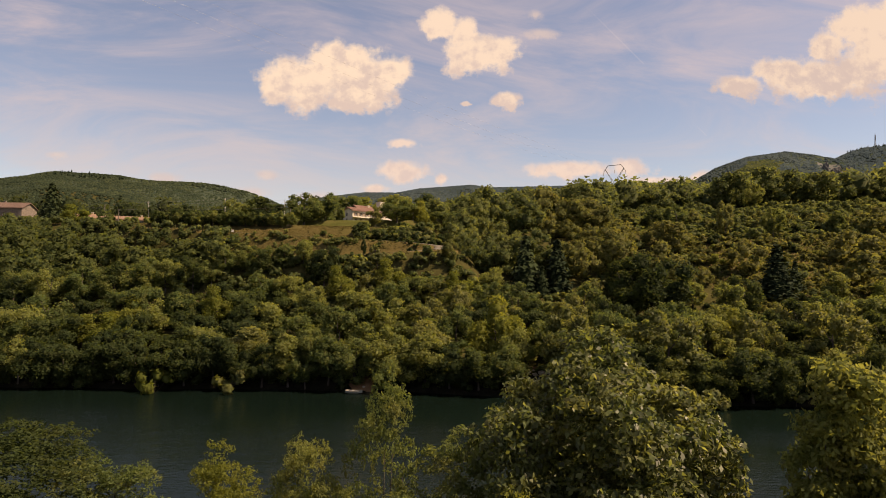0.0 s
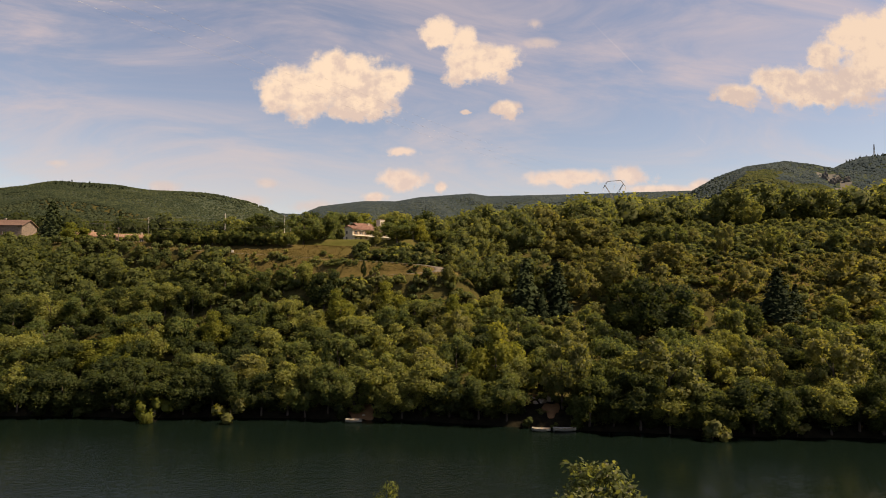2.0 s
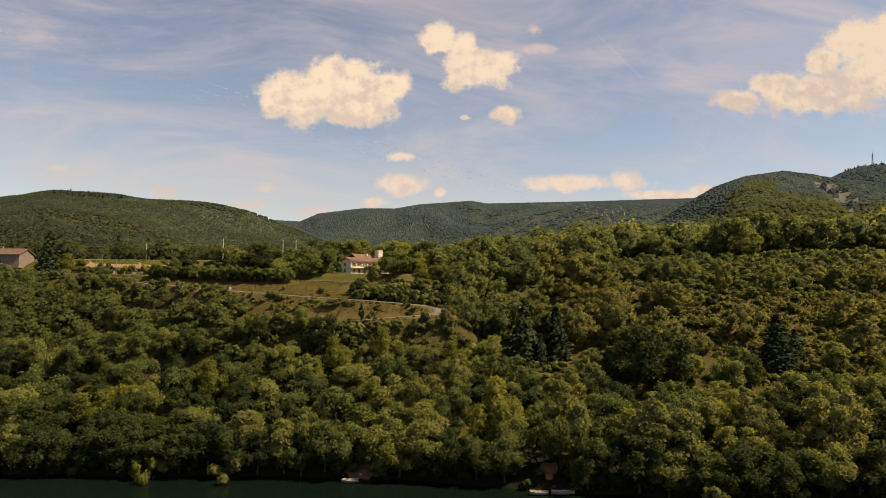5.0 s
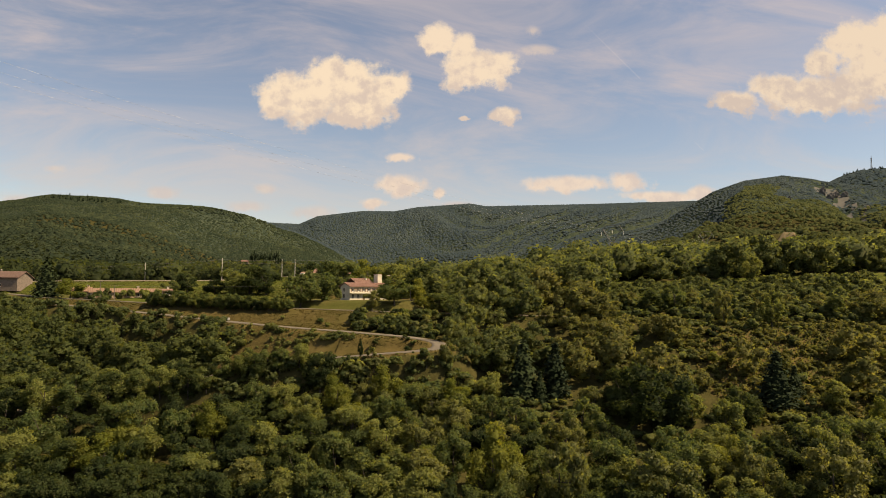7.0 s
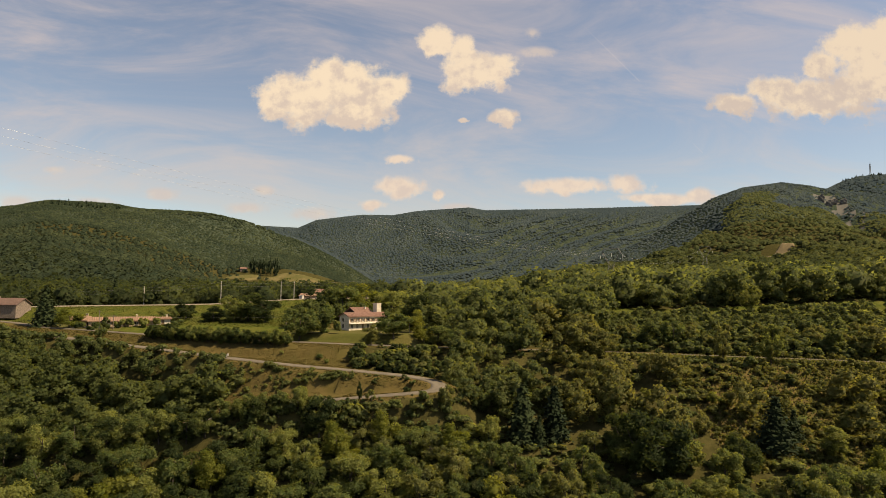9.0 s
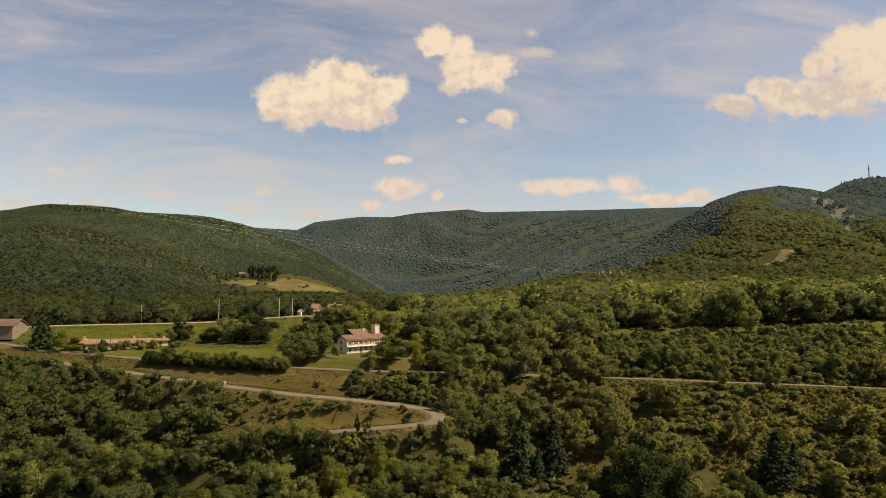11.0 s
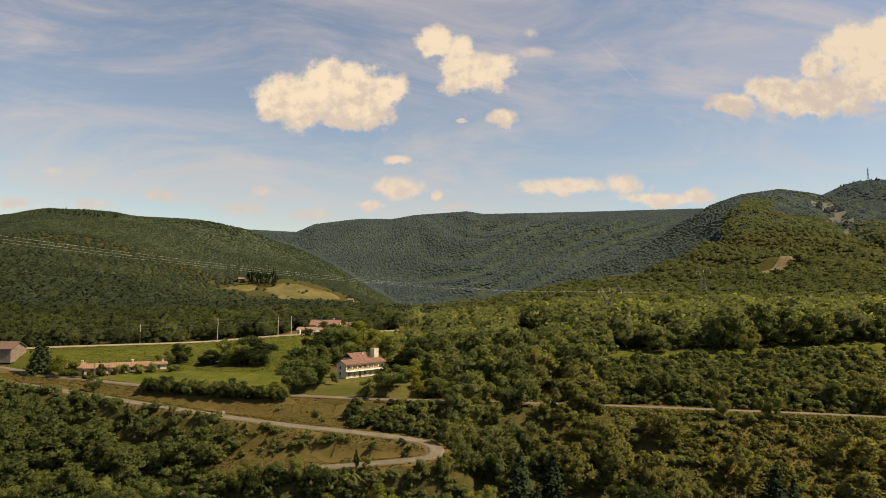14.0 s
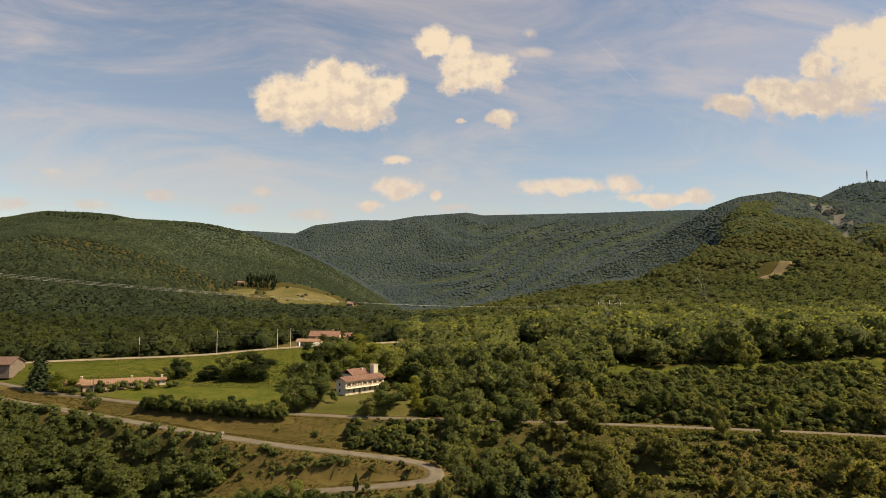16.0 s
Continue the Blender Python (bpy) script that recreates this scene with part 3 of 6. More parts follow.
def ico():
    global ICO_V, ICO_F
    if ICO_V is None:
        bm = bmesh.new()
        bmesh.ops.create_icosphere(bm, subdivisions=1, radius=1)
        bm.verts.ensure_lookup_table()
        ICO_V = np.array([v.co[:] for v in bm.verts])
        ICO_F = np.array([[v.index for v in f.verts] for f in bm.faces])
        bm.free()
    return ICO_V, ICO_F


def leaves(rng, centre, out, size, quad, tumble=0.5, soft=0.72):
    """Small leaf sprays at the centres, facing roughly outwards: vertices, faces, normals."""
    n = len(centre)
    nrm = out + rng.normal(0, tumble, (n, 3))
    nrm /= np.linalg.norm(nrm, axis=1)[:, None]
    t = np.cross(nrm, rng.normal(0, 1, (n, 3)))
    t /= np.linalg.norm(t, axis=1)[:, None] + 1e-9
    b = np.cross(nrm, t)
    s = (size * rng.uniform(0.55, 1.35, n))[:, None]
    lean = out * soft + nrm * (1 - soft) + np.array([0, 0, 0.45 * soft])
    lean /= np.linalg.norm(lean, axis=1)[:, None] + 1e-9
    if quad:
        v = np.stack([centre - t * s, centre + b * s * 0.5 + nrm * s * 0.15, centre + t * s, centre - b * s * 0.5 + nrm * s * 0.15], 1)
        f = (np.arange(n)[:, None] * 4)[:, :, None] + np.array([[0, 2, 1], [0, 3, 2]])[None]
        return v.reshape(-1, 3), f.reshape(-1, 3), np.repeat(lean, 4, 0)
    else:
        v = np.stack([centre - t * s * 0.9 - b * s * 0.5, centre + t * s * 0.9 - b * s * 0.4, centre + b * s * 0.95], 1)
        k = 3
    f = np.arange(n * k).reshape(n, k)
    return v.reshape(-1, 3), f, np.repeat(lean, k, 0)


def lobes_of(rng, count, centre, radii, lo=0.45, hi=0.85, rmin=0.30, rmax=0.46, even=False):
    if even:                                       # spread over a full dome, with a few boughs inside
        i = np.arange(count) + 0.5
        h, a = 1 - 1.75 * i / count, i * 2.399963 + rng.uniform(0, 6)
        w0 = np.sqrt(np.maximum(0.02, 1 - h * h)) * (1.0 + 0.12 * np.sin(a * 1.7))
        d = np.column_stack([w0 * np.cos(a), w0 * np.sin(a), h])
        far = np.where(rng.random(count) < 0.25, rng.uniform(0.3, 0.6, count), rng.uniform(0.74, 1.02, count))
        return np.array(centre) + d * np.array(radii) * far[:, None], rng.uniform(rmin, rmax, count) * np.mean(radii)
    d = rng.normal(0, 1, (count, 3))
    d[:, 2] = d[:, 2] * 0.95 - 0.02
    d /= np.linalg.norm(d, axis=1)[:, None]
    c = np.array(centre) + d * np.array(radii) * rng.uniform(lo, hi, count)[:, None]
    r = rng.uniform(rmin, rmax, count) * np.mean(radii)
    return c, r


def crown_arrays(rng, centre, radii, lobe_count, leaf_count, leaf, quad=False, core=0.80, ragged=0.20, bunch=0, tumble=0.5, soft=0.72, squash=1.0, mass=0.35, taper=0.0, **how):
    c, r = lobes_of(rng, lobe_count, centre, radii, **how) if lobe_count > 1 else (np.array([centre]), np.array([0.42 * np.mean(radii)]))
    c[:, :2] *= 1 - taper * np.clip((c[:, 2:] - centre[2]) / radii[2], -0.25, 1)
    pick = rng.choice(lobe_count, leaf_count, p=r ** 2 / (r ** 2).sum())
    d = rng.normal(0, 1, (leaf_count, 3))
    away = c[pick] - np.array(centre)
    away /= np.linalg.norm(away, axis=1)[:, None] + 1e-6
    d = d / np.linalg.norm(d, axis=1)[:, None] + away * 0.45 + np.array([0, 0, 0.2])
    d /= np.linalg.norm(d, axis=1)[:, None]
    # boughs: clumps of leaves with gaps between them
    q = d * 3.1 + c[pick] * 1.7
    clump = np.sin(q[:, 0] * 2.1 + q[:, 1]) * np.sin(q[:, 1] * 2.3 - q[:, 2]) + np.sin(q[:, 2] * 2.7 + q[:, 0])
    pos = c[pick] + d * r[pick][:, None] * (0.86 + 0.10 * clump + rng.uniform(-ragged, ragged * 0.75, leaf_count))[:, None]
    if bunch:                                      # each spot carries a tuft of leaves
        pos, d = np.repeat(pos, bunch, 0), np.repeat(d, bunch, 0)
        k = rng.normal(0, 1, pos.shape)
        k /= np.linalg.norm(k, axis=1)[:, None]
        pos = pos + k * (leaf * 3.0 * rng.random(len(pos)) ** 0.5)[:, None] * np.array([1, 1, 0.75])
        d = d * 0.6 + k * 0.9 + np.array([0, 0, 0.5])
        d /= np.linalg.norm(d, axis=1)[:, None]
    whole = pos - np.array(centre)
    whole = whole / np.array(radii) ** 2
    whole /= np.linalg.norm(whole, axis=1)[:, None] + 1e-6
    d = d * (1 - mass) + whole * mass
    d /= np.linalg.norm(d, axis=1)[:, None] + 1e-6
    v, f, nrm = leaves(rng, pos, d, leaf, quad, tumble, soft)
    if core:
        iv, jf = ico()
        if lobe_count == 1:
            jf = jf[iv[jf][:, :, 2].mean(1) > -0.3]
        cores, ns = [], [nrm]
        for ci, ri in zip(c, r):
            cv = ci + iv * ri * core * rng.uniform(0.85, 1.12, (len(iv), 1)) * squash
            cores.append((cv, jf))
            ns.append(iv * 0.7 + np.array([0, 0, 0.3]))
        v, f = stack([(v, f)] + cores)
        nrm = np.vstack(ns)
    return v, f, c, nrm


def trunk_arrays(rng, height, lobes, thick, reach=0.62, limbs=5):
    bend = rng.normal(0, 0.02 * height, 2)
    z = np.linspace(-0.5, height * reach, 6)
    line = np.column_stack([bend[0] * np.sin(z / height * 3), bend[1] * np.sin(z / height * 2.3), z])
    pieces = [tube(line, thick * np.linspace(1.15, 0.35, 6) * np.array([1.25, 1, 1, 1, 1, 0.8]), 7)]
    for c in lobes[rng.choice(len(lobes), min(limbs, len(lobes)), replace=False)]:
        k = rng.uniform(0.35, 0.85)
        s = np.array([np.interp(k * height * reach, z, line[:, 0]), np.interp(k * height * reach, z, line[:, 1]), k * height * reach])
        m = (s + c) / 2 + np.array([0, 0, -0.06 * height])
        t = np.linspace(0, 1, 5)[:, None]
        pieces.append(tube((1 - t) ** 2 * s + 2 * t * (1 - t) * m + t * t * c, thick * np.linspace(0.42, 0.08, 5), 5))
    return stack(pieces)


def broadleaf(rng, leaf_count, leaf, quad=False, wide=3.7, tall=10.0, low=1.6, lobe_count=17, thick=0.2, **how):
    """Trunk and crown arrays of a tree about ten metres high."""
    centre, radii = (0, 0, (low + tall) / 2), (wide, wide, (tall - low) / 2)
    v, f, c, nrm = crown_arrays(rng, centre, radii, lobe_count, leaf_count, leaf, quad, **how)
    return trunk_arrays(rng, tall, c, thick), (v, f, nrm)


def fir_arrays(rng, tall=14.0, wide=3.0, levels=26, sprays=6):
    pts, outs = [], []
    for i in range(levels):
        k = (i + 0.5) / levels
        z0, r = 0.8 + k * (tall - 0.9), wide * (1 - k) ** 0.85 * rng.uniform(0.8, 1.1) + 0.12
        arms = 8 + int(8 * (1 - k))
        for j in range(arms):
            a = 2 * np.pi * (j + rng.uniform(-0.3, 0.3)) / arms + i
            ra = r * rng.uniform(0.75, 1.12)
            for s in np.linspace(0.25, 1, max(3, int(sprays * (0.4 + 0.6 * (1 - k))))):
                q = rng.normal(0, 0.10, 3) * (0.5 + wide * 0.2)
                pts.append((np.cos(a) * ra * s + q[0], np.sin(a) * ra * s + q[1], z0 - 0.32 * ra * s ** 2 + q[2]))
                outs.append((np.cos(a) * 0.8, np.sin(a) * 0.8, 0.75))
    v, f, nrm = leaves(rng, np.array(pts), np.array(outs), 0.46, False)
    z = np.linspace(-0.4, tall * 0.98, 6)
    t = tube(np.column_stack([0 * z, 0 * z, z]), np.linspace(0.22, 0.02, 6), 6)
    # dense heart of the tree
    ring = 7
    cone = []
    for i in range(6):
        k = i / 5
        for j in range(ring):
            a = 2 * np.pi * j / ring + i * 0.4
            r = wide * 0.66 * (1 - k) * rng.uniform(0.8, 1.2) + 0.03
            cone.append((np.cos(a) * r, np.sin(a) * r, 1.0 + k * (tall - 1.6)))
    tri = []
    for i in range(5):
        for j in range(ring):
            a, b, c, d = i * ring + j, i * ring + (j + 1) % ring, (i + 1) * ring + (j + 1) % ring, (i + 1) * ring + j
            tri += [(a, b, c), (a, c, d)]
    away = np.array(cone) * np.array([1, 1, 0]) + np.array([0, 0, 0.3])
    return t, stack([(v, f), (np.array(cone), np.array(tri))]) + (np.vstack([nrm, away / np.linalg.norm(away, axis=1)[:, None]]),)


def tree_meshes(kind, trunk, crown, leaf_mat):
    return (mesh(kind + "_trunk", *trunk, BARK, smooth_faces=True), mesh(kind + "_crown", crown[0], crown[1], leaf_mat, normals=crown[2]))


def plant(kind, meshes, x, y, height, unit, width=1.0, label="", group="", category="tree", z=None, turn=None, sink=0.1):
    """Set one tree or shrub on the land. unit: the height of its mesh."""
    k = height / unit
    m = Matrix.Translation((x, y, (gz(x, y) if z is None else z) - sink)) @ Matrix.Rotation(rand.uniform(0, 6.28) if turn is None else turn, 4, "Z")
    m = m @ Matrix.Diagonal((k * width, k * width, k, 1))
    ob = base(kind, m, label, category, group)
    data_part("trunk" if category == "tree" else "stem", meshes[0], ob)
    data_part("crown" if category == "tree" else "foliage", meshes[1], ob)
    return ob


rand = random.Random(5)

# ---- ground ----
def grid_rows():
    rows = list(np.arange(-160, 40, 5.0)) + list(np.arange(40, 104, 4.0)) + list(np.arange(104, 262, 1.15)) + list(np.arange(262, 350, 2.2))
    y = 350.0
    while y < 4750:
        rows.append(y)
        y *= 1.024
    return np.array(rows)


ROWS = grid_rows()
COLS = np.sinh(np.linspace(-2.1, 2.1, 331)) / np.sinh(2.1)
gx = COLS[None, :] * (170 + 1.15 * np.maximum(ROWS, 0))[:, None]
gy = np.repeat(ROWS[:, None], len(COLS), 1)
gh = ground_z(gx, gy)


def rocky(x, y):
    """Bare rock along the ravine of the mountain."""
    a = x / np.maximum(y, 1)
    return ((np.abs(a - np.interp(y, [860, 1140, 1450], [0.74, 0.645, 0.575]) - 0.008) < 0.020 + 0.012 * wave(x, y, 22)) & (y > 1190) & (y < 1465) & (wave(x, y, 17, 4.0) > -0.1)).astype(float)


R, C = gx.shape
idx = np.arange(R * C).reshape(R, C)
quads = np.stack([idx[:-1, :-1], idx[:-1, 1:], idx[1:, 1:], idx[1:, :-1]], -1).reshape(-1, 4)
cx, cy = [(v[:-1, :-1] + v[1:, 1:]) / 2 for v in (gx, gy)]
cover = zones(cx, cy).ravel()
cover[(woodland(cx, cy) > 0.6).ravel() & (cy.ravel() > 96)] = 4
cover[cy.ravel() > 1150] = 5
cover[(rocky(cx, cy) > 0.5).ravel()] = 6
# strip along the water takes the earth with painted shade
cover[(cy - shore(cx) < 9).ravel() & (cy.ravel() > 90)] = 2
cover[(cover == 0) & (cy.ravel() > 96) & (cy.ravel() < 145)] = 4
ground = new("ground", mesh("ground", np.stack([gx, gy, gh], -1).reshape(-1, 3), quads, [EARTH, LAWN, SHADED_BANK, HAY, FLOOR, CANOPY, ROCK], cover, True))
tagged(ground, "grassy valley sides rising to wooded hills", "ground", kind="structure")

river = new("river_water", mesh("river_water", [(-600, 42, WATER_Z), (600, 42, WATER_Z), (600, 134, WATER_Z), (-600, 134, WATER_Z)], [(0, 1, 2, 3)], WATER))
tagged(river, "dark green river with light ripples", "water", kind="structure")


def ribbon(name, key, width, mat, label, category, lift=0.0, crown=0.05):
    line = LINES[key]
    d = np.gradient(line[:, :2], axis=0)
    d /= np.linalg.norm(d, axis=1)[:, None]
    side = np.column_stack([d[:, 1], -d[:, 0]])
    offs = np.array([-1.0, -0.97, -0.5, 0, 0.5, 0.97, 1.0]) * width / 2
    drop = np.array([-0.35, 0.0, crown * 0.7, crown, crown * 0.7, 0.0, -0.35])
    wob = 1 + 0.06 * wave(line[:, 0], line[:, 1], 4)
    v = np.zeros((len(line), 7, 3))
    v[:, :, :2] = line[:, None, :2] + side[:, None, :] * offs[None, :, None] * wob[:, None, None]
    v[:, :, 2] = line[:, None, 2] + lift + drop[None, :]
    ids = np.arange(len(line) * 7).reshape(-1, 7)
    f = np.stack([ids[:-1, :-1], ids[:-1, 1:], ids[1:, 1:], ids[1:, :-1]], -1).reshape(-1, 4)
    return tagged(new(name, mesh(name, v.reshape(-1, 3), f, mat, None, True)), label, category, kind="structure")


ribbon("road_upper", "upper", 3.4, ROAD, "pale worn asphalt lane above the slope", "road", 0.03)
ribbon("road_lower", "lower", 4.1, ROAD, "pale worn asphalt lane with a hairpin bend", "road", 0.03)
ribbon("railway_bed", "rail", 5.5, BALLAST, "pale ballasted railway bed on an embankment", "railway", 0.1, 0.2)


# ---- woods ----
rng = np.random.default_rng(11)
OAKS = [tree_meshes("broadleaf", *broadleaf(rng, 4600, 0.20, rmin=0.20, rmax=0.38, ragged=0.34, core=0.62, tumble=0.9, soft=0.28, mass=0.4, wide=w0, low=l0, lobe_count=k), mat) for w0, l0, k, mat in (
    (3.7, 0.9, 26, LEAF), (3.2, 1.6, 22, LEAF), (4.1, 0.8, 30, LEAF), (3.4, 0.6, 24, LEAF), (2.9, 1.4, 20, LEAF), (3.8, 1.8, 26, LEAF),
    (3.6, 0.6, 24, LEAF_DARK), (3.2, 0.8, 22, LEAF_DARK), (3.6, 0.8, 24, LEAF_GOLD), (3.5, 1.2, 26, LEAF_PALE), (4.0, 1.6, 28, LEAF_PALE),
    (3.5, 2.0, 26, LEAF), (3.8, 1.5, 28, LEAF_DARK), (3.3, 2.3, 24, LEAF_PALE))]
OAK_LABELS = ["green broadleaf tree with a rounded crown"] * 6 + ["dark green dense broadleaf tree"] * 2 + ["yellow-green sunlit broadleaf tree"] + ["grey-green broadleaf tree with a loose crown"] * 2 + ["green tree with a bare trunk at the water", "dark green tree with a bare trunk", "grey-green tree with a bare trunk at the water"]
FIRS = [tree_meshes("fir", *fir_arrays(rng, 14, w0), NEEDLE) for w0 in (3.1, 2.6, 3.6)]
SHRUBS = [tree_meshes("shrub", *broadleaf(rng, 380, 0.26, wide=w0, tall=3.0, low=0.15, lobe_count=8, thick=0.05), mat) for w0, mat in (
    (1.7, LEAF), (2.1, LEAF), (1.5, LEAF_DARK), (2.0, LEAF_GOLD), (1.8, LEAF_PALE))]

taken = []


def free(x, y, gap):
    return all((x - a) ** 2 + (y - b) ** 2 > ((gap + g) * 0.5) ** 2 for a, b, g in taken)


def oak(x, y, height, width=1.0, pick=None, group="trees on the far bank", gap=5.0):
    k = rand.randrange(11) if pick is None else pick
    taken.append((x, y, gap))
    return plant("broadleaf_tree", OAKS[k], x, y, height * 1.1, 10.0, width * 0.95, OAK_LABELS[k], group, sink=0.10 * height)


def fir(x, y, height, width=1.0, pick=0):
    taken.append((x, y, 8.0))
    return plant("fir_tree", FIRS[pick], x, y, height, 14.0, width, "dark pointed fir tree among broadleaf trees", "firs on the slope")


def shrub(x, y, height, width=1.0, pick=None, label="low rounded green shrub", group="shrubs on the slope"):
    k = rand.randrange(len(SHRUBS)) if pick is None else pick
    taken.append((x, y, 2.0))
    return plant("shrub", SHRUBS[k], x, y, height, 3.0, width, label, group, "shrub", sink=0.05)


for x, y, top, wd, k in ((19.2, 157, 26, 1.55, 0), (26.8, 158, 25.08, 1.6, 1), (22.8, 155.1, 18.72, 1.5, 1), (76, 152.2, 24.09, 1.75, 2), (82.2, 156.1, 20.32, 1.7, 1)):
    fir(x, y, top - gz(x, y), wd, k)
taken += [(18.9, 149.8, 10.51), (26.3, 150.3, 10.51), (22.2, 143.5, 7.39), (74.9, 144.5, 10.55), (79.1, 145.5, 8.43), (45.5, 137.2, 9.53), (40.2, 138.6, 7.41)]
for x, y, h, wd, k in ((46.9, 144.5, 14.77, 1.3, 6), (42, 145.5, 12.65, 1.2, 7), (9, 123.9, 13.13, 1.0, 8), (-25.1, 121.9, 9.62, 1.15, 0), (37.1, 112.3, 12.9, 1.25, 9),
                       (20.7, 116.4, 13.4, 0.9, 10), (67.6, 115.9, 12.87, 1.1, 9), (-65.7, 137.7, 9.32, 1.15, 8), (-83, 128.8, 11.18, 1.1, 2), (1.7, 159.2, 6.69, 0.85, 10),
                       (79.4, 188, 9.76, 0.65, 9), (92.5, 186.6, 8.84, 0.85, 0), (64.9, 208, 8.12, 1.3, 6), (73, 208.9, 8.62, 1.2, 3), (102.7, 205.3, 7.72, 1.1, 1), (120.1, 202.6, 7.64, 1.2, 4), (111.5, 238.9, 10.95, 0.9, 0), (-19.4, 160.1, 4.6, 0.42, 6)):
    oak(x, y, h, wd, k)
for x, y, h, wd in ((-49.5, 115.6, 5.8, 0.92), (-36.6, 116.0, 5.6, 1.0), (42.0, 105.5, 4.6, 0.95)):
    shrub(x, y, h, wd, 3 if x < -45 else 4, "sunlit shrub leaning over the water", "shrubs by the water")
for x, y, h, wd, k in ((-64.4, 113.8, 2.79, 1.2, 1), (-17.6, 112.7, 2.79, 1.1, 2), (-9.5, 112.4, 2.58, 1.2, 2), (-11.4, 113.4, 1.29, 1.2, 0), (14.2, 108.4, 1.94, 1.2, 2), (22.2, 108.2, 2.37, 1.2, 2), (18.3, 109.6, 1.08, 1.4, 2), (56.2, 102.2, 3.03, 1.2, 4)):
    shrub(x, max(y, float(shore(x)) + 0.6), h, wd, k, "sunlit shrub leaning over the water", "shrubs by the water")

# trees and shrubs round the houses
for x, y, h, wd, k in [(-44.5, 207.9, 10.76, 1.3, 0), (-38.2, 211.7, 9.72, 1.2, 3), (-14.8, 206.5, 8.33, 1.5, 0), (-21.2, 201.9, 6.21, 1.14, 9), (-5.6, 207.3, 6.09, 1.28, 8), (-1.2, 207.5, 6.8, 1.35, 2), (3.9, 199.2, 6.53, 1.48, 3), (-10.1, 217.7, 7.46, 1.28, 8), (-73.8, 252.9, 11.84, 1.3, 6), (-66.8, 250.4, 10.87, 1.4, 7), (-78.6, 249.8, 10.77, 1.28, 3), (-49.1, 266.8, 12.22, 1.3, 6), (-40.3, 268.2, 13.19, 1.3, 2), (-32.9, 282.6, 12.1, 1.5, 8), (-47.7, 292.1, 11.06, 1.2, 6), (-128.1, 227.9, 7.01, 1.64, 8), (-97.8, 253.2, 7.4, 1.51, 7), (-85.9, 249.5, 6.43, 1.88, 6), (-101.9, 247.5, 5.54, 1.48, 3), (-18.7, 254, 13.11, 1.28, 2), (-8.8, 246.9, 12.77, 1.28, 6)]:
    oak(x, y, h, wd * 1.12, k, "trees round the houses", 6.0)
for x, y, h, wd, k in [(-117.3, 231.1, 4.4, 0.95, 2), (-113.6, 233.5, 3.59, 0.97, 1), (-110.5, 235.9, 3.29, 0.98, 0), (-105.8, 236.1, 3.69, 1.06, 1), (-102, 238.5, 3.09, 1.16, 0), (-64.5, 214.5, 3.74, 1.65, 2), (-53.5, 213.9, 2.93, 1.41, 3), (-32.7, 210, 3.95, 0.71, 0), (-95.1, 238.8, 2.49, 1.59, 1), (-117.5, 222.6, 2.71, 1.24, 2), (-122.7, 224.5, 2.71, 1.37, 0), (-17.4, 190.8, 2.26, 1.24, 1)]:
    shrub(x, y, h, wd, k, "clipped garden shrub on the lawn", "garden shrubs")
fir(-138.5, 232.0, 14.6, 1.5, 2)
fir(-149.9, 303.5, 13, 1.0, 0)
# dark hedge of small trees between the lanes
for i in range(46):
    x = -92 + i * 1.02 + rand.uniform(-0.5, 0.5)
    y = float(line_y(x, "upper")) - 5.2 - 1.2 * (i % 2)
    oak(x, y, rand.uniform(3.2, 5.0), 1.15, rand.choice((6, 7, 0, 3)), "hedge between the lanes", 2.0)

for x, y, h in ((-61.9, 153.7, 6.82), (-68.3, 151.8, 7.88), (-74.6, 150.1, 8.41), (-81, 148.8, 8.42), (-87.4, 147.6, 8.95), (-94.8, 146.4, 8.43), (-71.4, 152.8, 5.46), (-77.7, 151.3, 5.67), (-84.1, 149.9, 5.89), (-91, 148.7, 5.89), (-15.8, 119.4, 8.56), (-9.9, 118.7, 9.1), (-12.8, 122.4, 9.62)):
    oak(x, y, h, 1.4, rand.choice((0, 3, 6)))


for i in range(13):
    x = -33.5 - i * 3.4 + rand.uniform(-1, 1)
    y = float(np.interp(-x, -LOWER_LEG[:, 0], LOWER_LEG[:, 1])) - rand.uniform(5.0, 7.0)
    oak(x, y, rand.uniform(5.5, 7.5) + 0.06 * i, 1.25, rand.choice((0, 1, 3, 4, 6)), gap=3.0)


def bend_room(y, z):
    """How tall growth may stand below the hairpin without hiding it."""
    return np.maximum(0.8, 20.9 + 0.15 * (162.5 - y) - z)


def lane_room(x, y):
    """How tall growth may stand before the upper lane without hiding it."""
    gap = float(line_y(x, "upper")) - y
    return 9.0 if gap < 0 else max(0.5, float(np.interp(x, LINES["upper"][:, 0], LINES["upper"][:, 2])) - 0.4 + 0.17 * gap - gz(x, y))


# trees that lean out over the water, dark beneath; dark-leaved picks put shade into colour
for i in range(46):
    x = -97 + i * 4.3 + rand.uniform(-0.9, 0.9)
    if not (-18.5 < x < -11 or 14.5 < x < 21.5):
        oak(x, float(shore(x)) + rand.uniform(0.5, 1.8), rand.uniform(7.2, 10.2), rand.uniform(1.15, 1.35), rand.choice((12, 12, 6, 7, 11) if x < -45 or x > 24 else (11, 0, 12, 13, 4, 12)), gap=3.4)
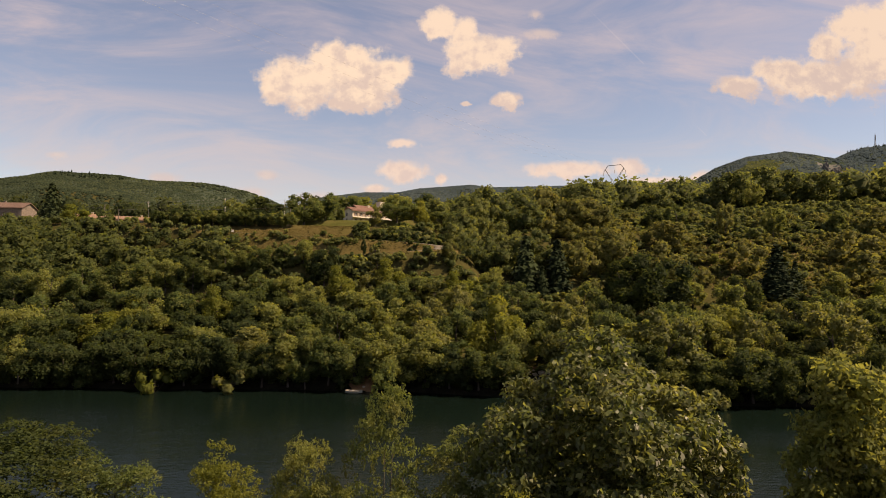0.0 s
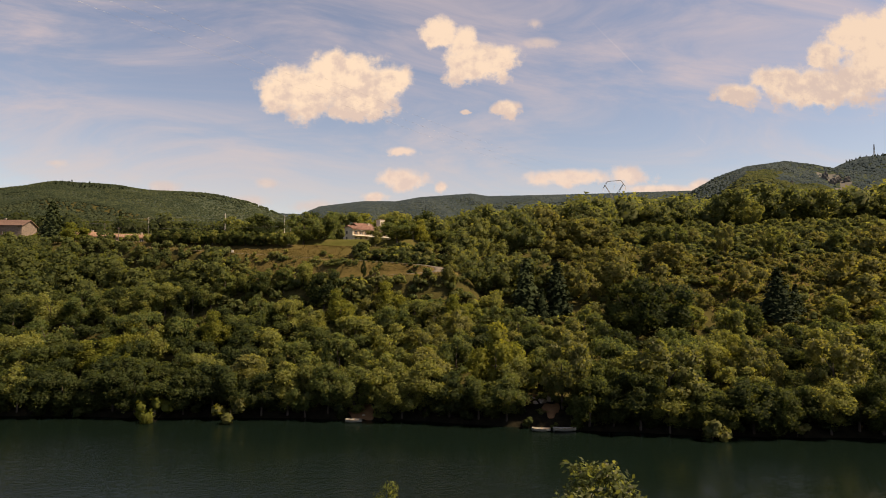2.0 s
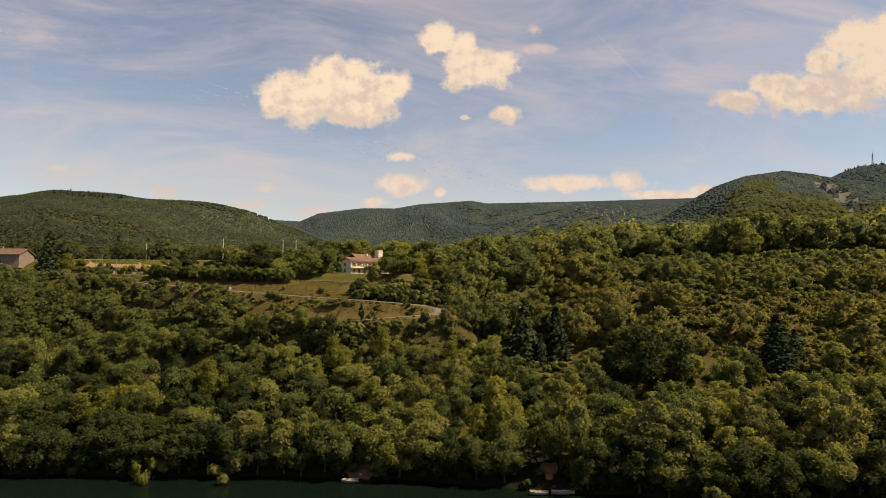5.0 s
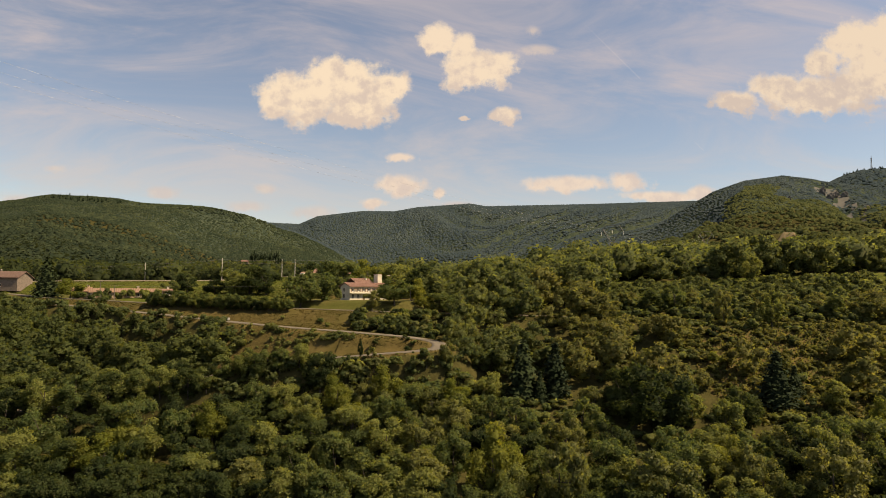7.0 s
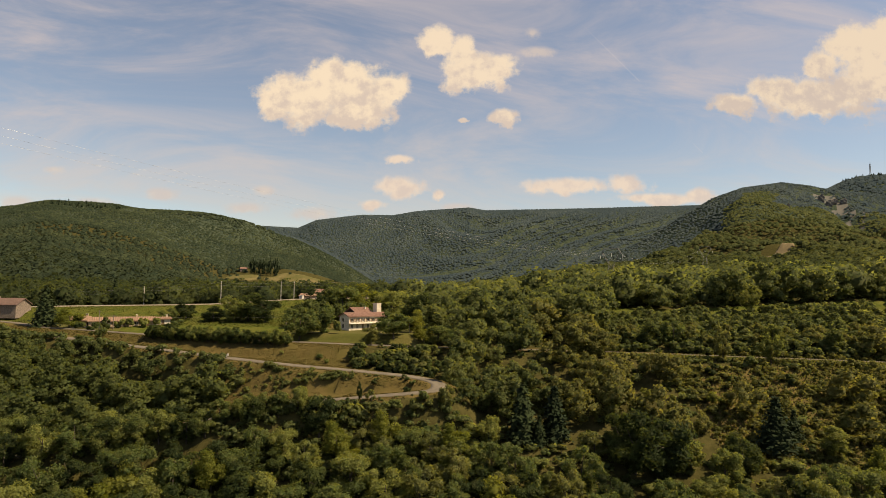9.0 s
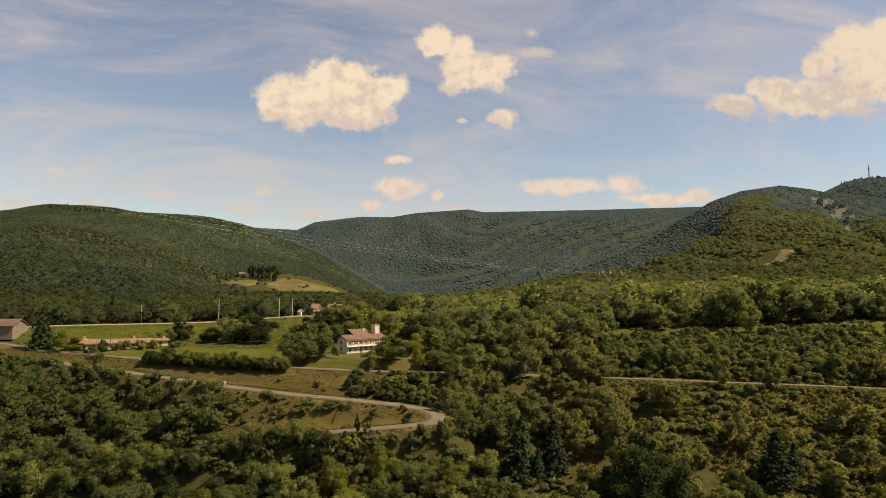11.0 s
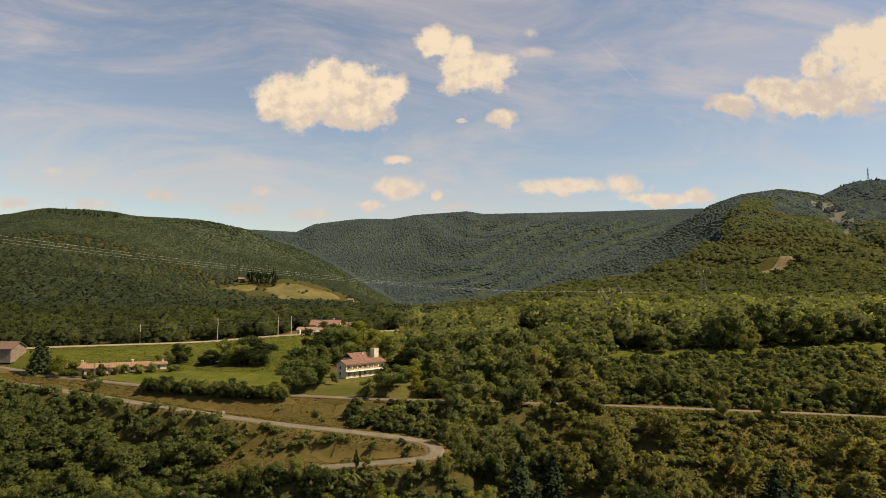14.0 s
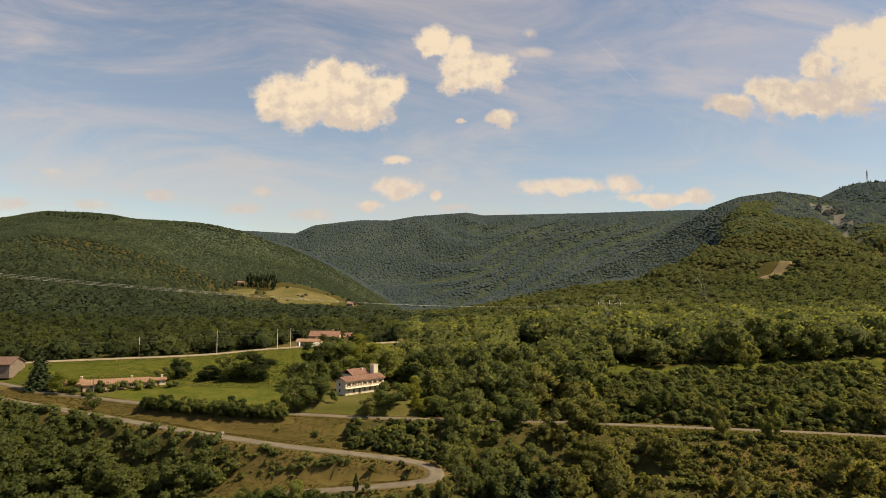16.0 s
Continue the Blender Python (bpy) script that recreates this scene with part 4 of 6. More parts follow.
# trees on the far bank, each a thing
for step_y in np.arange(106, 159, 4.7):
    for step_x in np.arange(-112, 112, 5.2):
        x, y = step_x + rand.uniform(-2.4, 2.4), step_y + rand.uniform(-2.2, 2.2)
        u = y - float(shore(x))
        if -18 < x < -12 and u < 5 or 13 < x < 21 and u < 9 or not 1.6 < u < 45 or abs(x) > 0.72 * y + 10 or rand.random() > wood_at(x, y) or not free(x, y, 3.9):
            continue
        k = rand.choice((0, 1, 2, 3, 4, 5, 6, 7, 8, 9, 10) if x > -20 else (0, 1, 2, 3, 4, 6, 7, 6, 7, 8))
        # mostly dark leaves near the water, shade there given by leaf colour
        if u < 9:
            k = rand.choice((12, 12, 6, 7, 11) if x < -45 or x > 24 else (11, 12, 13, 12, 11, 8))
        h = rand.uniform(6.5, 10.5) * (0.95 if u < 6 else 1.0)
        if -26 < x < 3 and y > 136:
            h = min(h, bend_room(y, gz(x, y)))
        if h > 2.0:
            oak(x, y, h, rand.uniform(1.05, 1.5) * min(2.0, (8.0 / h) ** 0.5), k)
# waterline shrubs get dark leaves in place of the shadow under the trees
for i in range(480):
    x = rand.uniform(-88, 88)
    y = float(shore(x)) + (rand.uniform(1.2, 4.0) if i < 170 else rand.uniform(12, 46))
    if rand.random() < wood_at(x, y) + 0.1 and (i < 130 or 170 <= i and (free(x, y, 0.8) and rand.random() < 0.35)) and not (i < 130 and (-18 < x < -11 or 14.5 < x < 21)):
        shrub(x, y, rand.uniform(1.6, 3.6), rand.uniform(0.9, 1.4), 2 if i < 170 else rand.choice((0, 1, 2, 2, 4)))
for x, y, h in ((14.7, 147.4, 2.74), (18.5, 145, 3.16), (22.1, 147.9, 2.53), (25.8, 145.5, 3.37), (29.5, 148.4, 2.74), (16.8, 150.8, 2.31), (23.6, 151.3, 2.1), (27.3, 151.7, 2.42), (32.1, 145.9, 3.16), (20.1, 142.1, 3.38), (13.1, 153.2, 2.52), (43.4, 139.1, 3.17), (47.7, 137.7, 2.75), (73.8, 145.9, 2.95), (78.1, 144, 3.16)):
    shrub(x, y, h, rand.uniform(1.2, 1.6), rand.choice((0, 1, 4)))
for i in range(90):
    x, y = rand.uniform(-27, 4), rand.uniform(139, 158.5)
    tall = min(rand.uniform(2.2, 4.6), float(bend_room(y, gz(x, y))))
    if tall > 1.0 and free(x, y, 0.6):
        shrub(x, y, tall, rand.uniform(1.1, 1.5), rand.choice((0, 1, 1, 2, 4)))
for i in range(80):
    x = rand.uniform(-25, -2)
    y = rand.uniform(float(line_y(x, "lower_top")) + 4.5, float(line_y(x, "upper")) - 4.0)
    if free(x, y, 0.5):
        shrub(x, y, min(rand.uniform(2.2, 4.2), lane_room(x, y) + 0.6), rand.uniform(1.1, 1.5), rand.choice((0, 2, 2, 4)))
# heath and open banks
for i in range(150):
    x, y = rand.uniform(51, 138), rand.uniform(143, 186)
    if near_line([x], [y], "upper")[0][0] > 4 and free(x, y, 1.6) and rand.random() < 0.5:
        shrub(x, y, min(rand.uniform(1.5, 3.4), lane_room(x, y)), rand.uniform(0.9, 1.4))
for i in range(16):
    x = rand.uniform(-58, -6)
    y = float(line_y(x, "lower_top")) + rand.choice((rand.uniform(-9, -4), rand.uniform(5, 20)))
    if near_line([x], [y], "upper")[0][0] > 4 and near_line([x], [y], "lower")[0][0] > 3.6 and free(x, y, 1.0):
        shrub(x, y, rand.uniform(0.7, 1.7), rand.uniform(1.0, 1.8), rand.choice((0, 2, 2, 1)))


def woods(name, spots, mat, count, leaf, lobe, variants, label, category="woods", seed=3, core=0.66, up=0.0):
    """One object for woods whose trees nobody could count. spots: x, y, z, height, width."""
    g = np.random.default_rng(seed)
    kinds = []
    for i in range(variants):
        how = dict(rmin=0.20, rmax=0.38, mass=0.4, ragged=0.34, tumble=0.9, soft=0.3) if lobe > 8 else dict(mass=0.4, tumble=0.8, soft=0.4, ragged=0.3, lo=0.3, hi=0.6, rmin=0.5, rmax=0.75) if lobe > 1 else {}
        v, f, _, nrm = crown_arrays(g, (0, 0, 0.52), (0.42, 0.42, 0.47), lobe, count, leaf, core=core, **how)
        nrm = nrm * (1 - up) + np.array([0, 0, up])
        kinds.append((v, f, nrm / (np.linalg.norm(nrm, axis=1)[:, None] + 1e-6)))
    spots = np.array(spots)
    which = g.integers(0, variants, len(spots))
    vs, fs, ns, n = [], [], [], 0
    for k, (v, f, nrm) in enumerate(kinds):
        s = spots[which == k]
        if not len(s):
            continue
        a = g.uniform(0, 6.28, len(s))
        ca, sa = np.cos(a)[:, None], np.sin(a)[:, None]
        X = (v[None, :, 0] * ca - v[None, :, 1] * sa) * (s[:, 3] * s[:, 4])[:, None] + s[:, 0][:, None]
        Y = (v[None, :, 0] * sa + v[None, :, 1] * ca) * (s[:, 3] * s[:, 4])[:, None] + s[:, 1][:, None]
        Z = v[None, :, 2] * s[:, 3][:, None] + s[:, 2][:, None]
        vs.append(np.stack([X, Y, Z], -1).reshape(-1, 3))
        ns.append(np.stack([nrm[None, :, 0] * ca - nrm[None, :, 1] * sa, nrm[None, :, 0] * sa + nrm[None, :, 1] * ca, nrm[None, :, 2] + 0 * ca], -1).reshape(-1, 3))
        fs.append((f[None] + (np.arange(len(s)) * len(v))[:, None, None] + n).reshape(-1, 3))
        n += len(s) * len(v)
    return tagged(new(name, mesh(name, np.vstack(vs), np.vstack(fs), mat, normals=np.vstack(ns))), label, category, kind="stuff")


def scatter(y0, y1, gap, spread, keep, seed, hmin, hmax, wmin=0.95, wmax=1.3, sink=0.0):
    """Jittered spots over the part of the land between two distances."""
    g = np.random.default_rng(seed)
    out = []
    y = y0
    while y < y1:
        gp = gap(y)
        xs = np.arange(-spread(y), spread(y), gp) + g.uniform(0, gp)
        xs = xs + g.uniform(-0.5, 0.5, len(xs)) * gp
        ys = y + g.uniform(-0.8, 0.8, len(xs)) * gp
        out.append(np.column_stack([xs, ys]))
        y += gp * 0.95
    p = np.vstack(out)
    p = p[keep(p[:, 0], p[:, 1])]
    h, wd = g.uniform(hmin, hmax, len(p)), g.uniform(wmin, wmax, len(p))
    z = ground_z(p[:, 0], p[:, 1]) - 0.4
    tall = smooth(p[:, 0], 0, 14) * smooth(p[:, 1], 203, 211) * (1 - smooth(p[:, 1], 313, 366)) * (hmax > 6)
    h = h * (1 + (0.24 + 0.16 * smooth(p[:, 0], 20, 40) * smooth(p[:, 1], 250, 260)) * tall)                                                                    # taller trees along the terrace
    # young growth below the lanes
    for key, inside in (("lower_top", (p[:, 0] < -62) & (p[:, 0] > -150)), ("upper", (p[:, 0] > 46) | ((p[:, 0] > -24) & (p[:, 0] < -1)))):
        gap = line_y(p[:, 0], key) - p[:, 1]
        rim = np.interp(p[:, 0], LINES[key][:, 0], LINES[key][:, 2])
        cap = np.maximum(np.where(p[:, 0] > 46, 0.5, 3.4), rim - 0.5 + 0.17 * gap - z)
        h = np.where(inside & (gap > 0) & (gap < 32), np.minimum(h, cap), h)
    h = np.where((p[:, 0] > 56) & (p[:, 1] > 203) & (p[:, 1] < 241), np.minimum(h, 5.6), h)      # open strip before the meadow
    h = np.where((p[:, 0] > 24) & (p[:, 0] < 52) & (p[:, 1] > 263) & (p[:, 1] < 289), np.minimum(h, 5.0), h)
    h = np.where((p[:, 0] > -26) & (p[:, 0] < 3) & (p[:, 1] > 136) & (p[:, 1] < 162), np.minimum(h, bend_room(p[:, 1], z)), h)
    ok = h > 0.7
    return np.column_stack([p, z - sink * h, h, wd])[ok]


def keep_mid(x, y):
    chance = np.random.default_rng(77).random(len(x))
    ok = (chance < woodland(x, y)) & (y - shore(x) > 44)
    t = np.array(taken)
    for i in np.nonzero(ok)[0]:
        ok[i] = not np.any((t[:, 0] - x[i]) ** 2 + (t[:, 1] - y[i]) ** 2 < ((5 + t[:, 2]) * 0.5) ** 2)
    return ok


SLOPE = scatter(147, 258, lambda y: 6.6, lambda y: 0.72 * y + 14, keep_mid, 21, 6.0, 13.0, 1.0, 1.35, 0.06)
# one wood in three leaf tones: sun-lightened, plain, and shade-darkened in the west
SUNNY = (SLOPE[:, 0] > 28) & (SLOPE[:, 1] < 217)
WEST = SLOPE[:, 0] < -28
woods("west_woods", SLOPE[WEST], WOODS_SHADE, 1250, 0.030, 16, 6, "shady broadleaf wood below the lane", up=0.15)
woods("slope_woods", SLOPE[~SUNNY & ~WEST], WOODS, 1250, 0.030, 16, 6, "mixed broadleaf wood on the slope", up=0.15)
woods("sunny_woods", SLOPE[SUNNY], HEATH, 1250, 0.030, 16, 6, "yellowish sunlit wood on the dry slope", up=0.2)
PLATEAU = scatter(258, 430, lambda y: 8.3, lambda y: 0.72 * y + 10, keep_mid, 22, 7.0, 14.0, 1.05, 1.45, 0.20)
# the wood behind the railway takes the shade-darkened leaf copy
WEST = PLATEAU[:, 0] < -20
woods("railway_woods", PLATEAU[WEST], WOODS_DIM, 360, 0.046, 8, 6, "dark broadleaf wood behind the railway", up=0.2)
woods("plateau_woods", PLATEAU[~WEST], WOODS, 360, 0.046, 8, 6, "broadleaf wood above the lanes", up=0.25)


def keep_under(x, y):
    chance = np.random.default_rng(78).random(len(x))
    lanes = np.minimum(near_line(x, y, "upper")[0], near_line(x, y, "lower")[0])
    return (chance < 0.9) & (woodland(x, y) > 0.2) & (y - shore(x) > 2.0) & (lanes > 3.6)


woods("undergrowth", scatter(106, 258, lambda y: 4.0, lambda y: 0.72 * y + 8, keep_under, 27, 1.3, 3.4, 1.3, 2.0, 0.1), WOODS, 44, 0.13, 3, 6, "dense green undergrowth beneath the trees", "scrub")


def keep_far(x, y):
    field = np.hypot((x + 233) / 96, (y - 1078) / 78) < 1
    field2 = np.hypot((x + 322) / 34, (y - 1072) / 24) < 1
    bare = np.hypot(((x - 370) * 0.8 - (y - 730) * 0.6) / 17, ((x - 370) * 0.6 + (y - 730) * 0.8) / 108) < 1
    # slopes that lie behind a nearer ridge stay thinly wooded
    open_slope = np.ones(len(x), bool)
    rise = (ground_z(x, y) + 26 - EYE_Z) / y
    for f in (0.45, 0.55, 0.65, 0.74, 0.82, 0.88, 0.93, 0.97):
        open_slope &= (ground_z(x * f, y * f) + 6 - EYE_Z) / (y * f) < rise
    thin = np.random.default_rng(9).random(len(x)) < 0.15
    return ~((rocky(x, y) > 0.5) & (np.random.default_rng(12).random(len(x)) < 0.8)) & ~((field | field2) & (np.random.default_rng(10).random(len(x)) < 0.93) | bare) & (np.abs(x) < 0.75 * y + 40) & (open_slope | thin)


HILL = scatter(430, 1150, lambda y: 0.0032 * y + 5.2, lambda y: 0.70 * y + 15, keep_far, 23, 7, 13, 1.1, 1.6, 0.34)
NEARER = HILL[:, 1] < 760
DISTANT = scatter(1150, 1560, lambda y: 0.0017 * y + 3.8, lambda y: 0.70 * y, keep_far, 24, 5.0, 8.5, 1.1, 1.6, 0.42)
FAR = scatter(1560, 3050, lambda y: 0.0022 * y + 4.4, lambda y: 0.69 * y, keep_far, 25, 7, 11, 1.2, 1.7, 0.42)


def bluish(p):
    """Where haze and flank shade go into the leaf colour: the far range, the steep flank of the mountain and its upper
    slopes.
    """
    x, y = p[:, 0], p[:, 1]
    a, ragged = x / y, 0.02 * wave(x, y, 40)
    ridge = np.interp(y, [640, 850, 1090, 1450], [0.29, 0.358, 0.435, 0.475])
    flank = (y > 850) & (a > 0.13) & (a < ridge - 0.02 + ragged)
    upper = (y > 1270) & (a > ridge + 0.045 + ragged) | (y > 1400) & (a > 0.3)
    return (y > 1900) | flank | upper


# the eastern side takes the lighter, sun-tinted leaf copy
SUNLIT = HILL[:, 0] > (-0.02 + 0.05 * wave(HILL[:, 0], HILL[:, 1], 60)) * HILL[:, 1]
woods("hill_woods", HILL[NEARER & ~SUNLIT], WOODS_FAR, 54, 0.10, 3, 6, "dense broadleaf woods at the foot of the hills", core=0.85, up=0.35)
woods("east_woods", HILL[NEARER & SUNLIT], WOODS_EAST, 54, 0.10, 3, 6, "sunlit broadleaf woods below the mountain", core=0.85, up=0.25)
HILL, SUNLIT = HILL[~NEARER], SUNLIT[~NEARER]
BLUE = bluish(HILL)
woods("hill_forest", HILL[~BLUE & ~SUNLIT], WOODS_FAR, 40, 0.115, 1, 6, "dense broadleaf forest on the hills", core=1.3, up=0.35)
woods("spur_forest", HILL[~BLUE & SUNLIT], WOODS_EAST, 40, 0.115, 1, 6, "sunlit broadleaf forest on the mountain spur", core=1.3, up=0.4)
DISTANT = np.vstack([DISTANT, HILL[BLUE]])
BLUE, SUNLIT = bluish(DISTANT), DISTANT[:, 0] > 0
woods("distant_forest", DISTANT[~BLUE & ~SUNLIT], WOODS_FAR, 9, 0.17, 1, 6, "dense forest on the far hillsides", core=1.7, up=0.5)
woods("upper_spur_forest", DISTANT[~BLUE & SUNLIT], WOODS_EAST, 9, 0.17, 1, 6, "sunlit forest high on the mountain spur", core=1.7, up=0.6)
# these two carry the haze in their leaf colour
woods("mountain_oak_forest", DISTANT[BLUE], WOODS_HAZE, 9, 0.17, 1, 6, "mountain forest with haze-blue leaf colour", core=1.7, up=0.6)
woods("range_forest", FAR, WOODS_HAZE, 1, 0.2, 1, 6, "distant range forest with haze-blue leaf colour", core=2.0, up=0.6)



# low growth on the open slopes
def tufts(name, count, inside, mat, size, tall, label, seed):
    g = np.random.default_rng(seed)
    x, y = inside(g, count)
    z = ground_z(x, y)
    c = np.repeat(np.column_stack([x, y, z]), 4, 0)
    k = len(c)
    a, lean = g.uniform(0, 6.28, k), g.uniform(0.1, 0.7, k)
    s, h = size * g.uniform(0.5, 1.5, k), tall * g.uniform(0.5, 1.5, k)
    d = np.column_stack([np.cos(a), np.sin(a), 0 * a])
    e = np.column_stack([-np.sin(a), np.cos(a), 0 * a])
    foot = c + d * (s * g.uniform(0, 0.8, k))[:, None]
    v = np.stack([foot - e * (s * 0.5)[:, None], foot + e * (s * 0.5)[:, None], foot + d * (h * lean)[:, None] + np.array([0, 0, 1]) * h[:, None]], 1)
    up = np.repeat(d * 0.35 + np.array([0, 0, 0.9]), 3, 0)
    return tagged(new(name, mesh(name, v.reshape(-1, 3), np.arange(k * 3).reshape(-1, 3), mat, normals=up / np.linalg.norm(up, axis=1)[:, None])), label, "grass", kind="stuff")


def on_banks(g, count):
    x, y = g.uniform(-152, 4, count), g.uniform(153, 231, count)
    ok = (woodland(x, y) < 0.5) & (zones(x, y) == 0) & (near_line(x, y, "upper")[0] > 2.6) & (near_line(x, y, "lower")[0] > 2.7) & (wave(x, y, 6, 0.3) > -0.75)
    return x[ok], y[ok]


def on_heath(g, count):
    x, y = g.uniform(39, 152, count), g.uniform(143, 202, count)
    ok = ((woodland(x, y) < 0.7) | (near_line(x, y, "upper")[0] < 12)) & (near_line(x, y, "upper")[0] > 2.6)
    return x[ok], y[ok]


def on_embankment(g, count):
    x, y = g.uniform(-200, -15, count), g.uniform(238, 305, count)
    ok = (woodland(x, y) < 0.5) & (near_line(x, y, "rail")[0] > 3.6) & (y > 238)
    return x[ok], y[ok]


def below_lane(g, count):
    x, y = g.uniform(-152, -58, count), g.uniform(167, 226, count)
    gap = line_y(x, "lower_top") - y
    ok = (gap > 3.6) & (gap < 34) & (near_line(x, y, "lower")[0] > 3.4)
    u, v = g.uniform(-52, 9, count // 3), g.uniform(145, 161, count // 3)
    more = near_line(u, v, "lower")[0] > 3.0
    return np.concatenate([x[ok], u[more]]), np.concatenate([y[ok], v[more]])


woods("lane_scrub", [(x, y, gz(x, y) - 0.3, min(rand.uniform(1.5, 3.6), float(bend_room(y, gz(x, y))) if -26 < x < 9 else 9.0), rand.uniform(1.0, 1.5)) for x, y in zip(*below_lane(np.random.default_rng(43), 1300))], WOODS, 66, 0.115, 4, 5, "dense green scrub below the lane", "scrub")
DRY = leaf_material("dry_grass_blades", (0.070, 0.068, 0.022), (0.112, 0.092, 0.034), (0.112, 0.080, 0.032), islands=True, glow=0.3, vary=0.12)
tufts("bank_grass", 110000, on_banks, DRY, 0.22, 0.14, "rough dry grass on the banks", 31)
tufts("heath_grass", 22000, on_heath, HEATH, 0.4, 0.4, "dry heath grass on the slope", 32)
tufts("embankment_grass", 30000, on_embankment, GRASS, 0.32, 0.15, "green grass on the railway embankment", 33)
strip = np.random.default_rng(47)
STRIP = [(x, y) for x, y in zip(strip.uniform(50, 152, 1500), strip.uniform(199, 240, 1500)) if near_line([x], [y], "upper")[0][0] > 4.0 and y > line_y(x, "upper")]
woods("meadow_scrub", [(x, y, gz(x, y) - 0.3, strip.uniform(1.2, 4.0), strip.uniform(1.1, 1.7)) for x, y in STRIP], WOODS, 50, 0.13, 3, 5, "olive scrub between the lane and the meadow", "scrub")
bend = np.random.default_rng(53)
BEND = [(x, y, bend.uniform(0.8, 1.7)) for x, y in zip(bend.uniform(-43, -23, 75), bend.uniform(171.6, 173.8, 75))]                     # hedge-like patch in the bend
BEND += [(x, y, bend.uniform(0.7, 2.6)) for x, y in zip(bend.uniform(-66, -42, 110), bend.uniform(172.5, 181, 110)) if bend.random() < (-34 - x) / 26 and line_y(x, "lower_top") - y > 3.2]
BEND += [(x, y, bend.uniform(0.4, 0.9)) for x, y in zip(bend.uniform(-50, -6, 60), bend.uniform(171, 177, 60)) if line_y(x, "lower_top") - y > 2.6]
woods("bend_scrub", [(x, y, gz(x, y) - 0.2, h, bend.uniform(1.1, 1.8)) for x, y, h in BEND if near_line([x], [y], "lower")[0][0] > 2.6], WOODS, 60, 0.12, 3, 5, "dark green scrub on the grass inside the lane's bend", "scrub")
woods("heath_scrub", [(x, y, gz(x, y) - 0.2, min(rand.uniform(0.8, 2.4), lane_room(x, y)), rand.uniform(1.1, 1.9)) for x, y in zip(*on_heath(np.random.default_rng(41), 2300))], HEATH, 50, 0.13, 3, 5, "low scrub on the heath", "scrub")

# ---- near bank ----
NEAR = [tree_meshes("near_tree", *broadleaf(rng, cnt, lf, quad=True, wide=w0, low=l0, lobe_count=k, thick=0.14, core=0.0, ragged=0.24, bunch=12, rmin=r0, rmax=r0 * 1.5, even=True, tumble=0.9, soft=0.12, taper=0.3 if w0 > 3 else 0.25), mat) for cnt, lf, w0, l0, k, r0, mat in (
    (6800, 0.080, 3.2, 2.2, 56, 0.20, LEAF_NEAR), (2900, 0.070, 1.0, 0.6, 44, 0.21, LEAF), (1300, 0.058, 1.7, 1.5, 34, 0.19, LEAF), (1700, 0.052, 1.3, 1.0, 44, 0.19, LEAF_GOLD), (3800, 0.060, 2.3, 1.0, 60, 0.18, LEAF_DARK),
    (2600, 0.058, 1.9, 1.0, 50, 0.2, LEAF))]
for x, y, top, wd, k, label in ((4.3, 19.9, 14.2, 1.0, 0, "large broadleaf tree with silvery green leaves"), (9.46, 17.3, 14.99, 0.95, 1, "narrow silvery green tree on the near bank"),
                                (12.43, 17.6, 14.88, 1.35, 1, "narrow silvery green tree on the near bank"), (-1.65, 22.5, 13.37, 0.62, 2, "slender green tree with open branches"),
                                (-7.18, 23.9, 11.32, 0.78, 3, "small yellow-green tree on the near bank"), (-14.14, 23.4, 11.53, 1.25, 4, "dark leafy tree on the near bank"),
                                (-4.1, 22.6, 11.52, 0.62, 5, "leafy green tree on the near bank"), (0.46, 21.2, 11.72, 0.85, 2, "slender green tree with open branches"),
                                (1.5, 13.6, 13.0, 0.55, 3, "small yellow-green tree on the near bank"), (-11.06, 23.9, 10.39, 0.95, 5, "leafy green tree on the near bank"),
                                (-17.78, 25.1, 10.76, 0.9, 5, "leafy green tree on the near bank"), (14.59, 19.9, 14.35, 1.0, 1, "silvery green broadleaf tree on the near bank"),
                                (-1.03, 19.4, 10.40, 0.8, 2, "slender green tree with open branches")):
    h = top - gz(x, y)
    plant("bank_tree", NEAR[k], x, y, h, 10.0, wd * 11.4 / h, label, "trees on the near bank")


# ---- buildings ----
def gable_roof(bm, x0, x1, y0, y1, z0, rise, over=0.5, thick=0.22, along="x"):
    """A pitched roof slab with its ridge along x or y."""
    if along == "x":
        m = (y0 + y1) / 2
        prof = [(y0 - over, z0 - over * rise / (m - y0)), (m, z0 + rise), (y1 + over, z0 - over * rise / (m - y0))]
        put = lambda a, b, c: (a, b, c)
        e0, e1 = x0 - over, x1 + over
    else:
        m = (x0 + x1) / 2
        prof = [(x0 - over, z0 - over * rise / (m - x0)), (m, z0 + rise), (x1 + over, z0 - over * rise / (m - x0))]
        put = lambda a, b, c: (b, a, c)
        e0, e1 = y0 - over, y1 + over
    ring = []
    for e in (e0, e1):
        ring.append([bm.verts.new(put(e, b, c + dz)) for dz in (0, thick) for b, c in prof])
    a, b = ring
    for f in ((0, 1, 4, 3), (1, 2, 5, 4)):
        bm.faces.new([a[i] for i in f])
        bm.faces.new([b[i] for i in f])
    for i, j in ((0, 1), (1, 2), (2, 5), (5, 4), (4, 3), (3, 0)):
        bm.faces.new((a[i], a[j], b[j], b[i]))
    return bm


